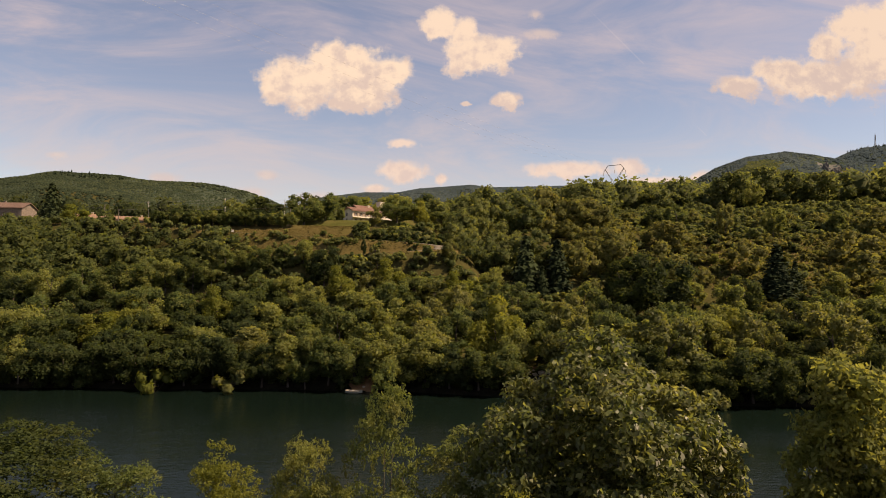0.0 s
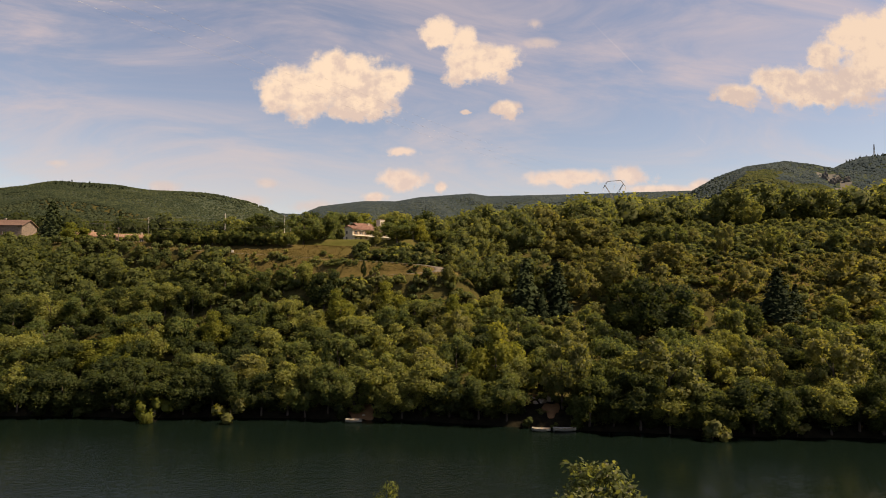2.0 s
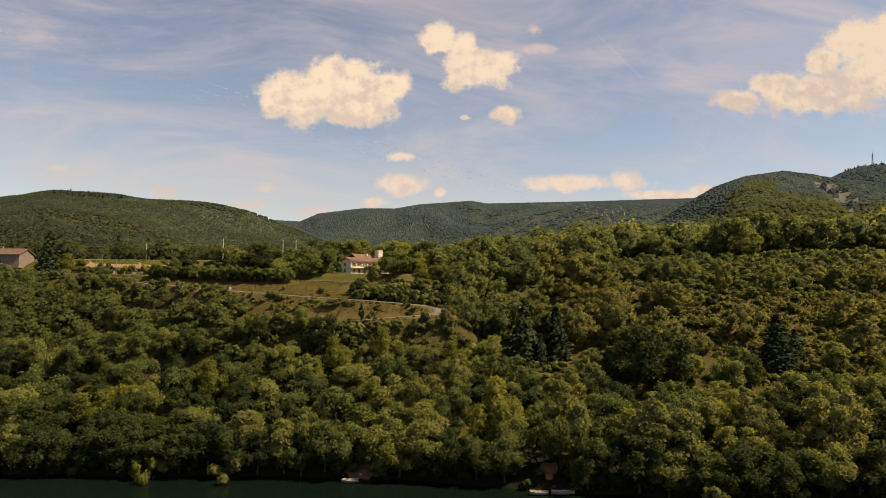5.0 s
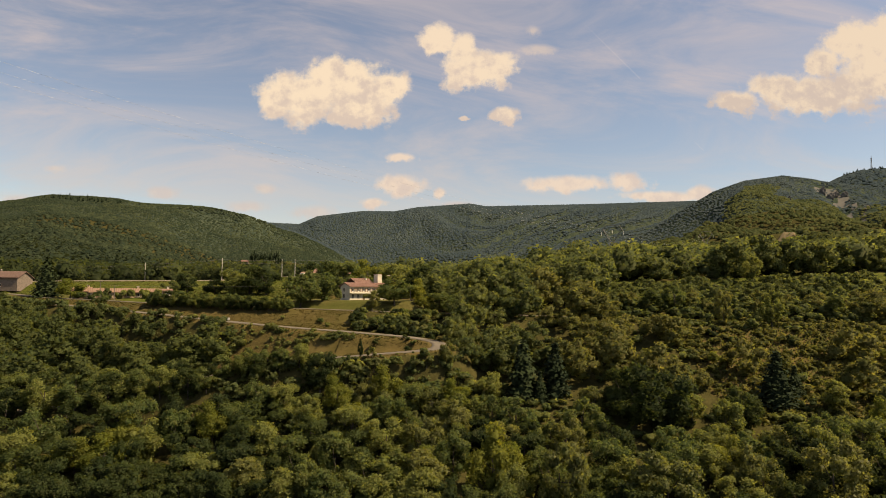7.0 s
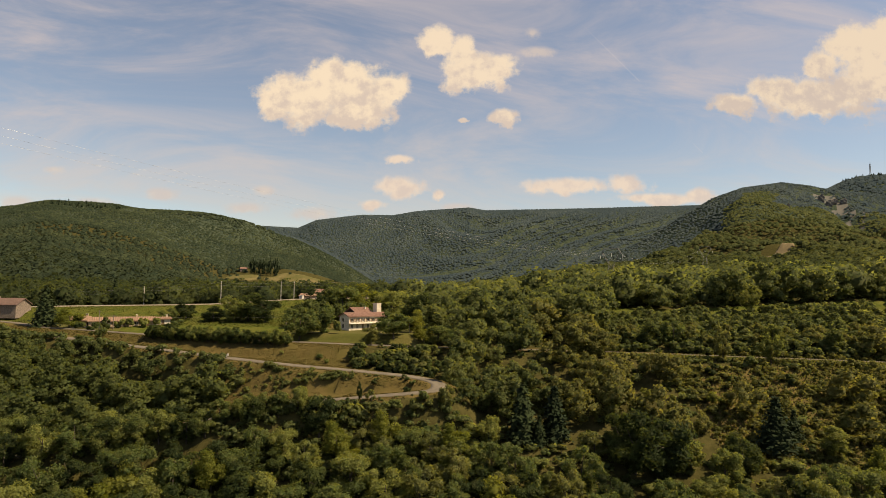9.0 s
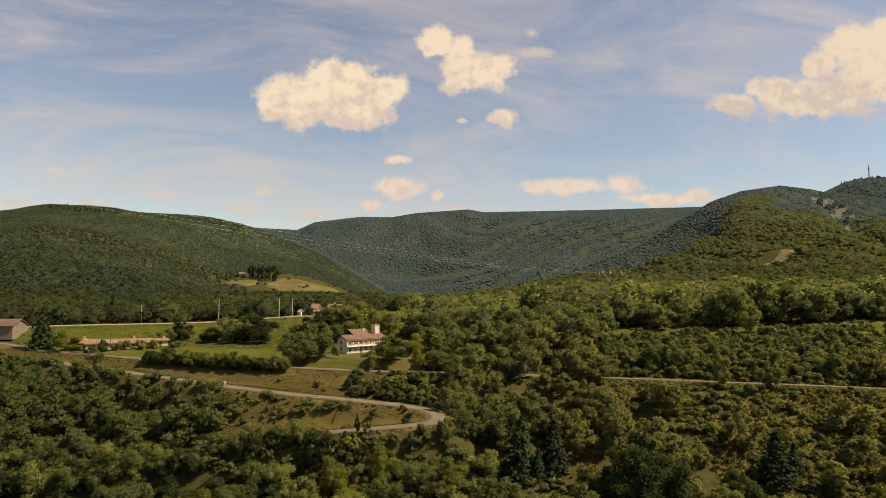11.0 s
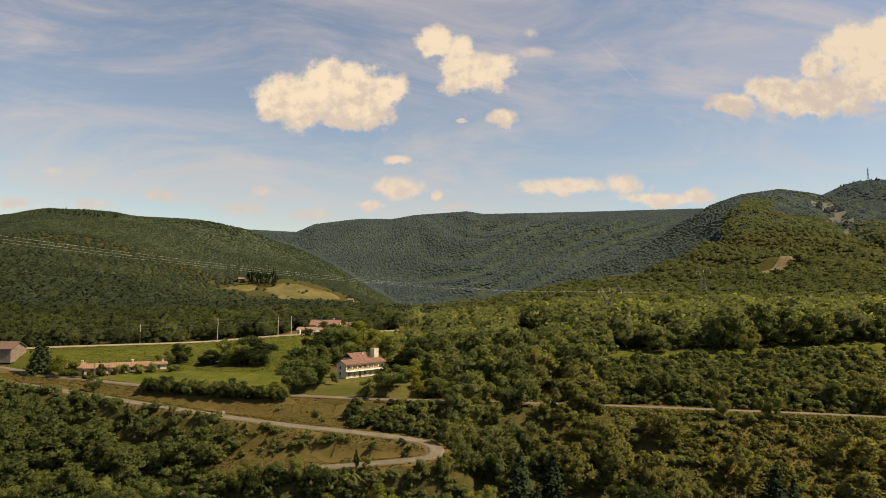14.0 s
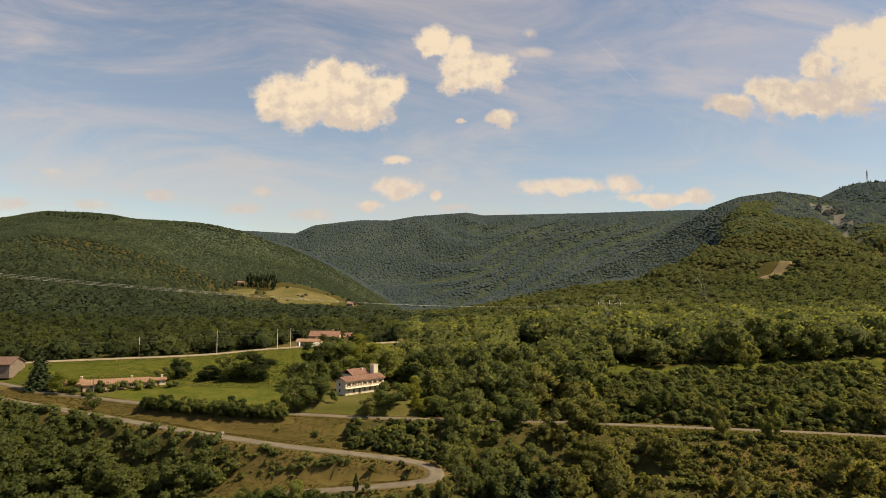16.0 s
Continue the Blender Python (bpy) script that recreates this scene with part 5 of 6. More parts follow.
def tile_rows(parent, x0, x1, ya, za, yb, zb, mat, courses, name="tile"):
    """Courses of roof tiles as rounded ribs down one slope, each a part of the roof."""
    run = math.hypot(yb - ya, zb - za)
    n = max(2, int((x1 - x0) / 0.55))
    bm = bmesh.new()
    k, d = 6, (x1 - x0) / n
    for s in (0, 1):
        for j in range(k + 1):
            a = math.pi * j / k
            bm.verts.new((-math.cos(a) * d * 0.46, s * run / courses * 1.04, math.sin(a) * 0.09 + (0.03 if s == 0 else 0.0)))
    bm.verts.ensure_lookup_table()
    for j in range(k):
        bm.faces.new((bm.verts[j], bm.verts[j + 1], bm.verts[k + 2 + j], bm.verts[k + 1 + j]))
    me = bpy.data.meshes.new(name)
    bm.to_mesh(me)
    bm.free()
    me.materials.append(mat)
    tilt = math.atan2(zb - za, yb - ya)
    for i in range(n):
        for c in range(courses):
            f = c / courses
            ob = new(name, me)
            ob.parent = parent
            ob.matrix_basis = Matrix.Translation((x0 + (i + 0.5) * d, ya + (yb - ya) * f, za + (zb - za) * f)) @ Matrix.Rotation(tilt, 4, "X")


def wall_with_holes(bm, length, height, thick, holes, y=0.0):
    """A wall along x from 0 to length with real openings: holes are x0, x1, z0, z1."""
    xs = sorted({0.0, length, *[v for h in holes for v in h[:2]]})
    zs = sorted({0.0, height, *[v for h in holes for v in h[2:]]})
    for a, b in zip(xs, xs[1:]):
        for c, d in zip(zs, zs[1:]):
            mx, mz = (a + b) / 2, (c + d) / 2
            if not any(h[0] < mx < h[1] and h[2] < mz < h[3] for h in holes):
                box(bm, a, b, y, y + thick, c, d)
    bmesh.ops.remove_doubles(bm, verts=bm.verts, dist=0.001)
    return bm


def window(parent, x0, x1, z0, z1, y, shutters=False):
    win = part("window", boxes((x0, x1, y + 0.16, y + 0.18, z0, z1)), SHADOW_GLASS, parent, "dark window")
    m = (x0 + x1) / 2
    part("frame", boxes((x0, x1, y + 0.10, y + 0.15, z0, z0 + 0.07), (x0, x1, y + 0.10, y + 0.15, z1 - 0.07, z1), (x0, x0 + 0.07, y + 0.10, y + 0.15, z0 + 0.07, z1 - 0.07),
                        (x1 - 0.07, x1, y + 0.10, y + 0.15, z0 + 0.07, z1 - 0.07), (m - 0.03, m + 0.03, y + 0.10, y + 0.15, z0 + 0.07, z1 - 0.07)), FRAME_PAINT, win, "white painted frame")
    part("sill", boxes((x0 - 0.08, x1 + 0.08, y - 0.10, y + 0.09, z0 - 0.09, z0 - 0.002), bevel=0.01), CONCRETE, win)
    if shutters:
        for a, b in ((x0 - 0.50, x0 - 0.04), (x1 + 0.04, x1 + 0.50)):
            part("shutter", boxes((a, b, y - 0.06, y - 0.02, z0, z1), bevel=0.01), SHUTTER, win, "brown wooden shutter")


def white_house():
    """Two-storey house with a long front wing, a higher back wing and a square tower."""
    ob = base("house", pose(-31.3, 223.9, 33.2, 0, 0, 47.0), "cream two-storey house with clay roofs and a square tower", "house")
    L, D, H = 17.2, 5.0, 4.75
    xs = [1.0 + i * 2.35 for i in range(7)]
    holes = [(x, x + 0.95, 2.95, 4.1) for x in xs] + [(x, x + 0.95, 0.7 if i not in (2, 5) else 0.02, 2.1) for i, x in enumerate(xs)]
    front = part("wall", wall_with_holes(bmesh.new(), L, H, 0.35, holes), PLASTER, ob, "cream plastered front wall")
    for i, (a, b, c, d) in enumerate(holes):
        if c > 0.1:
            window(front, a, b, c, d, 0.0, i < 7)
        else:
            door = part("door", boxes((a, b, 0.14, 0.19, c, d), (a + 0.1, b - 0.1, 0.12, 0.139, 0.2, 0.95), (a + 0.1, b - 0.1, 0.12, 0.139, 1.05, 1.95)), SHUTTER, ob, "brown panelled door")
            part("handle", boxes((b - 0.2, b - 0.08, 0.06, 0.119, 1.0, 1.04), bevel=0.008), ZINC, door)
    bm = boxes((-0.1, L + 0.1, -1.1, -0.003, 2.35, 2.52), bevel=0.02)
    balcony = part("balcony", bm, FRAME_PAINT, ob, "pale concrete balcony slab")
    for i in range(28):
        part("baluster", boxes((0.1 + i * 0.59, 0.14 + i * 0.59, -1.05, -1.01, 2.523, 3.3)), ZINC, balcony)
    part("handrail", boxes((0.0, L, -1.07, -0.99, 3.303, 3.36), bevel=0.01), ZINC, balcony)
    side = [(1.4, 2.3, 0.9, 2.1), (1.4, 2.3, 2.95, 4.1)]
    bm = wall_with_holes(bmesh.new(), D - 0.353, H, 0.35, side)
    bmesh.ops.transform(bm, matrix=Matrix.Translation((0, D, 0)) @ Matrix.Rotation(radians(-90), 4, "Z"), verts=bm.verts)
    part("wall", bm, PLASTER, ob, "cream plastered gable wall")
    for a, b, c, d in side:
        part("window", boxes((0.16, 0.18, D - b, D - a, c, d)), SHADOW_GLASS, ob, "dark window")
    part("wall", boxes((L - 0.35, L, 0.353, D, 0, H), (0.353, L - 0.353, D - 0.3, D, 0, H)), PLASTER, ob)
    roof = part("roof", gable_roof(bmesh.new(), 0, L, 0, D, H, 1.05), TILE, ob, "brown-red clay tile roof")
    tile_rows(roof, -0.5, L + 0.5, -0.5, H + 0.02, D / 2, H + 1.28, TILE, 4)
    # gable triangles
    for x in (0.0, L - 0.3):
        bm = bmesh.new()
        tri = [bm.verts.new((x + dx, y, z)) for dx in (0, 0.3) for y, z in ((0, H), (D, H), (D / 2, H + 1.03))]
        bm.faces.new(tri[:3])
        bm.faces.new(tri[3:])
        for i, j in ((0, 1), (1, 2), (2, 0)):
            bm.faces.new((tri[i], tri[j], tri[j + 3], tri[i + 3]))
        part("gable", bm, PLASTER, ob)
    # back wing
    bx0, bx1, by0, by1, bh = 7.0, 14.3, D + 0.003, D + 5.4, 5.9
    part("wing", boxes((bx0, bx1, by0, by1, 0, bh)), PLASTER, ob, "cream back wing")
    wing_roof = part("roof", gable_roof(bmesh.new(), bx0, bx1, by0, by1, bh, 1.5), TILE, ob, "red clay tile roof of the back wing")
    tile_rows(wing_roof, bx0 - 0.5, bx1 + 0.5, by0 - 0.5, bh - 0.06, (by0 + by1) / 2, bh + 1.72, TILE, 4)
    # tower
    tx = L - 1.5
    tower = part("tower", boxes((tx - 0.5, tx + 1.6, 3.2, 5.3, 0.1, 8.9), bevel=0.03), PLASTER, ob, "square cream tower")
    part("cornice", boxes((tx - 0.62, tx + 1.72, 3.08, 5.42, 8.9, 9.08), bevel=0.04), PLASTER, tower)
    part("cap", boxes((tx - 0.42, tx + 1.52, 3.28, 5.22, 9.08, 9.2), bevel=0.04), TILE, tower)
    chim = part("chimney", boxes((12.4, 12.9, D + 1.4, D + 1.9, 6.4, 7.7), bevel=0.03), PLASTER, ob)
    part("cap", boxes((12.32, 12.98, D + 1.32, D + 1.98, 7.7, 7.8), bevel=0.03), CONCRETE, chim)
    return ob


white_house()


def bungalow(name, x, y, z, turn, L, D, H, rise, wall, tile, label, openings, roof_label, along="x", tiles=True, group=""):
    """A plain house: walls with openings in front, gabled roof, chimney."""
    ob = base(name, pose(x, y, z, 0, 0, turn), label, "house", group)
    front = part("wall", wall_with_holes(bmesh.new(), L, H, 0.3, openings), wall, ob)
    for a, b, c, d in openings:
        if c > 0.2:
            window(front, a, b, c, d, 0.0, True)
        else:
            part("door", boxes((a, b, 0.12, 0.17, c, d), (a + 0.12, b - 0.12, 0.09, 0.119, 0.25, d - 0.2)), SHUTTER, ob, "brown wooden door")
    part("wall", boxes((0, 0.3, 0.303, D, 0, H), (L - 0.3, L, 0.303, D, 0, H), (0.303, L - 0.303, D - 0.3, D, 0, H)), wall, ob)
    roof = part("roof", gable_roof(bmesh.new(), 0, L, 0, D, H, rise, along=along), tile, ob, roof_label)
    if tiles and along == "x":
        tile_rows(roof, -0.5, L + 0.5, -0.5, H - 0.5 * rise / (D / 2) + 0.22, D / 2, H + rise + 0.22, tile, max(3, int(D / 1.6)))
    if along == "x":
        for xx in (0.0, L - 0.3):
            bm = bmesh.new()
            tri = [bm.verts.new((xx + dx, yy, zz)) for dx in (0, 0.3) for yy, zz in ((0, H), (D, H), (D / 2, H + rise))]
            bm.faces.new(tri[:3])
            bm.faces.new(tri[3:])
            for i, j in ((0, 1), (1, 2), (2, 0)):
                bm.faces.new((tri[i], tri[j], tri[j + 3], tri[i + 3]))
            part("gable", bm, wall, ob)
    chim = part("chimney", boxes((L * 0.72, L * 0.72 + 0.7, D * 0.62, D * 0.62 + 0.7, H, H + rise + 0.9), bevel=0.03), wall, ob)
    part("cap", boxes((L * 0.72 - 0.08, L * 0.72 + 0.78, D * 0.62 - 0.08, D * 0.62 + 0.78, H + rise + 0.9, H + rise + 1.0), bevel=0.02), CONCRETE, chim)
    return ob


# long single-storey house beside the lane
bungalow("house", -122.8, 230.9, 32.79, 28, 21.0, 6.5, 2.35, 1.1, PLASTER_OLD, TILE_PALE, "long low ochre house with a pale clay roof",
         [(2.0, 3.0, 0.1, 2.1), (4.5, 5.6, 0.9, 2.0), (8.0, 9.2, 0.9, 2.0), (11.5, 12.7, 0.9, 2.0), (14.6, 15.8, 0.9, 2.0), (18.0, 19.4, 0.1, 2.1)], "faded pink clay tile roof")
bungalow("garage", -128.7, 230.3, 32.88, 14, 5.2, 6.0, 2.5, 1.2, PLASTER_OLD, TILE_PALE, "small ochre annexe with a pale clay roof", [(1.4, 3.8, 0.1, 2.1)], "faded clay tile roof")
bungalow("outbuilding", -103, 240.1, 33.59, 28, 4.5, 5.0, 2.1, 0.5, PLASTER, TILE_PALE, "low cream outbuilding beside the lawn", [(1.5, 2.5, 0.1, 1.9)], "low clay tile roof")
# long stone shed at the end of the lane
bungalow("barn", -195.8, 245.3, 35.1, 3, 37.0, 10.0, 5.0, 2.2, STONE, TILE_OLD, "long rubble-stone barn with a red-brown roof", [(8, 11, 0.1, 3.4), (20, 21.2, 1.6, 2.8), (30, 31.2, 1.6, 2.8)], "red-brown clay tile roof")
# hamlet behind the railway
bungalow("house", -67.2, 343, gz(-60.4, 345.8) - 0.3, -2, 15.0, 9.0, 4.6, 2.4, PLASTER_OLD, TILE, "ochre village house with a red clay roof", [(2, 3, 0.9, 2.1), (6, 7, 0.1, 2.1), (11, 12, 0.9, 2.1), (4, 5, 2.9, 4.0), (9, 10, 2.9, 4.0)], "red clay tile roof", group="hamlet houses")
bungalow("house", -68.5, 318.5, gz(-62.4, 321.3) - 0.3, -2, 11.5, 7.0, 3.0, 1.0, PLASTER_OLD, TILE_PALE, "low village house with a faded flat-pitched roof", [(1.5, 2.5, 0.9, 2.1), (5, 6, 0.1, 2.1), (9, 10, 0.9, 2.1)], "faded clay tile roof", group="hamlet houses")
bungalow("house", -50.8, 352.8, gz(-47.1, 355.5) - 1.0, -6, 7.5, 7.5, 3.9, 2.0, PLASTER, TILE, "small cream village house with a red roof", [(1.5, 2.4, 0.9, 2.1), (4.5, 5.4, 0.9, 2.1)], "red clay tile roof", group="hamlet houses")
bungalow("house", -17.6, 310.6, gz(-13.3, 313.5) - 0.3, 4, 9.0, 7.0, 2.6, 1.4, PLASTER_OLD, TILE_PALE, "low village house half hidden by trees", [(2, 3, 0.9, 2.0), (6, 7, 0.9, 2.0)], "faded clay tile roof", group="hamlet houses")
bungalow("farmhouse", -340.0, 1108.0, gz(-335, 1110) + 0.2, 12, 11, 8, 5, 2.4, STONE, TILE, "grey stone farmhouse above the field", [(3, 4.2, 1, 2.4), (9, 10.2, 1, 2.4)], "faded clay roof", tiles=False)
bungalow("farmhouse", -150.4, 1073.7, gz(-150.4, 1073.7) + 0.2, -10, 9, 7, 3.4, 2.2, STONE, TILE, "stone farmhouse below the wooded hill", [(3, 4.2, 1, 2.4)], "faded clay roof", tiles=False)


# ---- poles, pylons, cables ----
def rod(bm, a, b, r, sides=6, r2=None):
    a, b = Vector(a), Vector(b)
    d = b - a
    m = Matrix.Translation((a + b) / 2) @ d.to_track_quat("Z", "Y").to_matrix().to_4x4()
    bmesh.ops.create_cone(bm, cap_ends=True, segments=sides, radius1=r, radius2=r if r2 is None else r2, depth=d.length, matrix=m)
    return bm


def mast(x, y, top, arm=True):
    z = gz(x, y)
    h = top - z
    ob = base("railway_mast", Matrix.Translation((x, y, z)), "grey steel railway mast with a side arm", "mast", "railway masts")
    part("post", rod(bmesh.new(), (0, 0, -0.3), (0, 0, h), 0.17, 8, 0.13), CONCRETE, ob)
    if arm:
        a = part("arm", rod(rod(bmesh.new(), (0.1, 0, h - 1.4), (0.6, -2.6, h - 0.9), 0.06), (0.1, 0, h - 0.3), (0.55, -2.4, h - 0.95), 0.04), ZINC, ob)
        part("insulator", rod(bmesh.new(), (0.6, -2.6, h - 1.4), (0.6, -2.6, h - 0.92), 0.09), SHUTTER, a)
    return ob


for x, y, top in ((-168, 279.3, 43.77), (-158.1, 281.7, 45.75), (-129.8, 288.3, 47.48), (-99, 296.3, 50.18), (-74, 303.9, 50.47), (-69, 308.3, 50.71)):
    mast(x, y, top)


def wire(points, radius, name, label, category, group):
    """One thin wire hung from point to point."""
    pts = []
    for a, b in zip(points[:-1], points[1:]):
        t = np.linspace(0, 1, 9)[:-1, None]
        seg = np.array(a) * (1 - t) + np.array(b) * t
        seg[:, 2:] -= 2.0 * t * (1 - t)
        pts.append(seg)
    pts = np.vstack(pts + [np.array([points[-1]], float)])
    return tagged(new(name, mesh(name, *tube(pts, np.full(len(pts), radius), 4), PYLON_STEEL, None, True)), label, category, group)


MASTS = [(-225.2, 264.4, 43.04), (-168, 279.3, 43.77), (-158.1, 281.7, 45.75), (-129.8, 288.3, 47.48), (-99, 296.3, 50.18), (-74, 303.9, 50.47), (-37.8, 320, 51.98)]
for drop in (0.6, 1.9):
    wire([(x + 0.5, y - 2.4, top - drop) for x, y, top in MASTS], 0.025, "overhead_wire", "thin overhead wire above the railway", "wire", "railway wires")


def telephone_pole(x, y, top):
    z = gz(x, y)
    ob = base("telephone_pole", Matrix.Translation((x, y, z)), "thin dark wooden telephone pole", "pole", "telephone poles")
    part("post", rod(bmesh.new(), (0, 0, -0.3), (0, 0, top - z), 0.14, 8, 0.09), POLE_WOOD, ob)
    part("crossbar", boxes((-0.5, 0.5, -0.05, 0.05, top - z - 0.5, top - z - 0.38), bevel=0.01), POLE_WOOD, ob)


for x, y, top in ((-115.9, 224.7, 39.28), (-110.1, 222.7, 37.73), (-50.6, 216.1, 38.21), (-10.3, 214.3, 36.66)):
    telephone_pole(x, y, top)


wire([(-115.9, 224.7, 39.08), (-110.1, 222.7, 37.53), (-50.6, 216.1, 38.01), (-10.3, 214.3, 36.46)], 0.018, "telephone_wire", "thin dark telephone wire along the lane", "wire", "")


def car(x, y, turn):
    """Small hatchback car with glass, lamps and four wheels."""
    ob = base("car", pose(x, y, gz(x, y), 0, 0, turn), "small white parked car beside the hamlet", "car")
    prof = [(-2.0, 0.32), (-2.05, 0.75), (-1.9, 1.0), (-1.2, 1.42), (0.3, 1.45), (1.0, 0.98), (1.85, 0.86), (2.0, 0.6), (1.98, 0.32)]
    bm = bmesh.new()
    rows = [[bm.verts.new((px, s * (0.82 if pz < 1.2 else 0.66), pz)) for px, pz in prof] for s in (-1, 1)]
    bm.faces.new(rows[0])
    bm.faces.new(rows[1])
    for i in range(len(prof)):
        j = (i + 1) % len(prof)
        bm.faces.new((rows[0][i], rows[0][j], rows[1][j], rows[1][i]))
    body = part("body", bm, FRAME_PAINT, ob)
    for s in (-1, 1):
        part("side_window", boxes((-1.25, 0.45, s * 0.755 - 0.03, s * 0.755 + 0.03, 1.02, 1.34), bevel=0.02), SHADOW_GLASS, body, "dark side window")
        part("headlight", boxes((1.9, 2.0, s * 0.6 - 0.14, s * 0.6 + 0.14, 0.62, 0.76), bevel=0.02), ZINC, body)
    for px in (-1.25, 1.25):
        for s in (-1, 1):
            wheel = part("wheel", rod(bmesh.new(), (px, s * 0.70, 0.31), (px, s * 0.88, 0.31), 0.31, 14), SHADOW_GLASS, ob, "black tyre")
            part("rim", rod(bmesh.new(), (px, s * 0.86, 0.31), (px, s * 0.895, 0.31), 0.18, 10), ZINC, wheel)
    return ob


car(-57.5, 313, 6)


def trackside_cabinet(x, y):
    ob = base("trackside_cabinet", pose(x, y, gz(x, y), 0, 0, -12), "white trackside cabinet with a flat cap", "cabinet")
    part("body", boxes((-0.8, 0.8, -0.6, 0.6, -0.2, 1.9), bevel=0.03), FRAME_PAINT, ob)
    part("cap", boxes((-0.9, 0.9, -0.7, 0.7, 1.9, 2.02), bevel=0.02), CONCRETE, ob)
    part("door", boxes((-0.5, 0.5, -0.64, -0.603, 0.1, 1.75), bevel=0.01), ZINC, ob)


trackside_cabinet(-66.1, 311.4)


def pylon(x, y, z, h, turn, s=1.0):
    """Lattice pylon with a wide forked head."""
    ob = base("pylon", pose(x, y, z, 0, 0, turn), "grey lattice power pylon with a forked head", "pylon", "power pylons")
    bm = bmesh.new()
    w0, w1, waist = 3.0 * s, 0.9 * s, h * 0.66
    for sx in (-1, 1):
        for sy in (-1, 1):
            rod(bm, (sx * w0, sy * w0, -0.4), (sx * w1, sy * w1, waist), 0.10 * s, 5)
    for i in range(5):
        a, b = i / 5, (i + 1) / 5
        wa, wb = w0 + (w1 - w0) * a, w0 + (w1 - w0) * b
        for sgn in (-1, 1):
            rod(bm, (-wa, sgn * wa, waist * a), (wb, sgn * wb, waist * b), 0.07 * s, 4)
            rod(bm, (sgn * wa, -wa, waist * a), (sgn * wb, wb, waist * b), 0.07 * s, 4)
    part("tower", bm, PYLON_STEEL, ob)
    bm = bmesh.new()
    for sx in (-1, 1):
        for sy in (-1, 1):
            rod(bm, (sx * w1, sy * w1, waist), (sx * 4.4 * s, sy * 0.35, h * 0.92), 0.08 * s, 5)
            rod(bm, (sx * 4.4 * s, sy * 0.35, h * 0.92), (sx * 5.3 * s, 0, h * 0.865), 0.08 * s, 4)
        for k in range(3):
            f0, f1 = k / 3, (k + 1) / 3
            rod(bm, (sx * (w1 + (4.4 * s - w1) * f0), w1 * (1 - f0), waist + (h * 0.92 - waist) * f0), (sx * (w1 + (4.4 * s - w1) * f1), -w1 * (1 - f1), waist + (h * 0.92 - waist) * f1), 0.06 * s, 4)
    part("fork", bm, PYLON_STEEL, ob)
    bm = bmesh.new()
    for sy in (-0.35, 0.35):
        rod(bm, (-4.4 * s, sy, h * 0.92), (-3.2 * s, sy, h), 0.07 * s, 5)
        rod(bm, (4.4 * s, sy, h * 0.92), (3.2 * s, sy, h), 0.07 * s, 5)
        rod(bm, (-3.2 * s, sy, h), (3.2 * s, sy, h), 0.07 * s, 5)
        for k in range(6):
            rod(bm, ((-3.2 + k * 1.067) * s, sy, h), ((-2.66 + k * 1.067) * s, -sy, h - 0.02), 0.05 * s, 4)
    part("crossbeam", bm, PYLON_STEEL, ob)
    for xx in (-5.3 * s, 0, 5.3 * s):
        zz = h * 0.865 if xx else h * 0.9
        part("insulator", rod(bmesh.new(), (xx, 0, zz - 1.6), (xx, 0, zz), 0.12, 6), FRAME_PAINT, ob)
    return ob


P1, P2, P0 = Vector((77.4, 301.1, 0)), Vector((200, 500, 0)), Vector((-175, -40, 0))
RUN = math.degrees(math.atan2(P1.y - P0.y, P1.x - P0.x)) - 90
z1 = gz(P1.x, P1.y)
pylon(P1.x, P1.y, z1, 67.0 - z1, RUN)
z2 = gz(P2.x, P2.y)
pylon(P2.x, P2.y, z2, 24.0, RUN)


def cable(a, b, sag, radius=0.010, group="power line cables"):
    a, b = Vector(a), Vector(b)
    t = np.linspace(0, 1, 40)[:, None]
    line = np.array(a) * (1 - t) + np.array(b) * t
    line[:, 2:] -= 4 * sag * t * (1 - t)
    ob = new("power_cable", mesh("power_cable", *tube(line, np.full(40, radius), 5), CABLE_METAL, None, True))
    return tagged(ob, "thin grey power cable strung between pylons", "cable", group)


across = Vector((math.cos(radians(RUN)), math.sin(radians(RUN)), 0))
for off, dz, extra in ((-5.3, -3.4, 0), (0, -3.4, 0), (5.3, -3.4, 0)):
    a, b, c = P0 + across * off + Vector((0, 0, 95 + dz)), P1 + across * off + Vector((0, 0, 67 + dz)), P2 + across * off + Vector((0, 0, z2 + 24 + dz))
    cable(a, b, 9.5 + extra)
    cable(b, c, 6.0 + extra * 0.5)


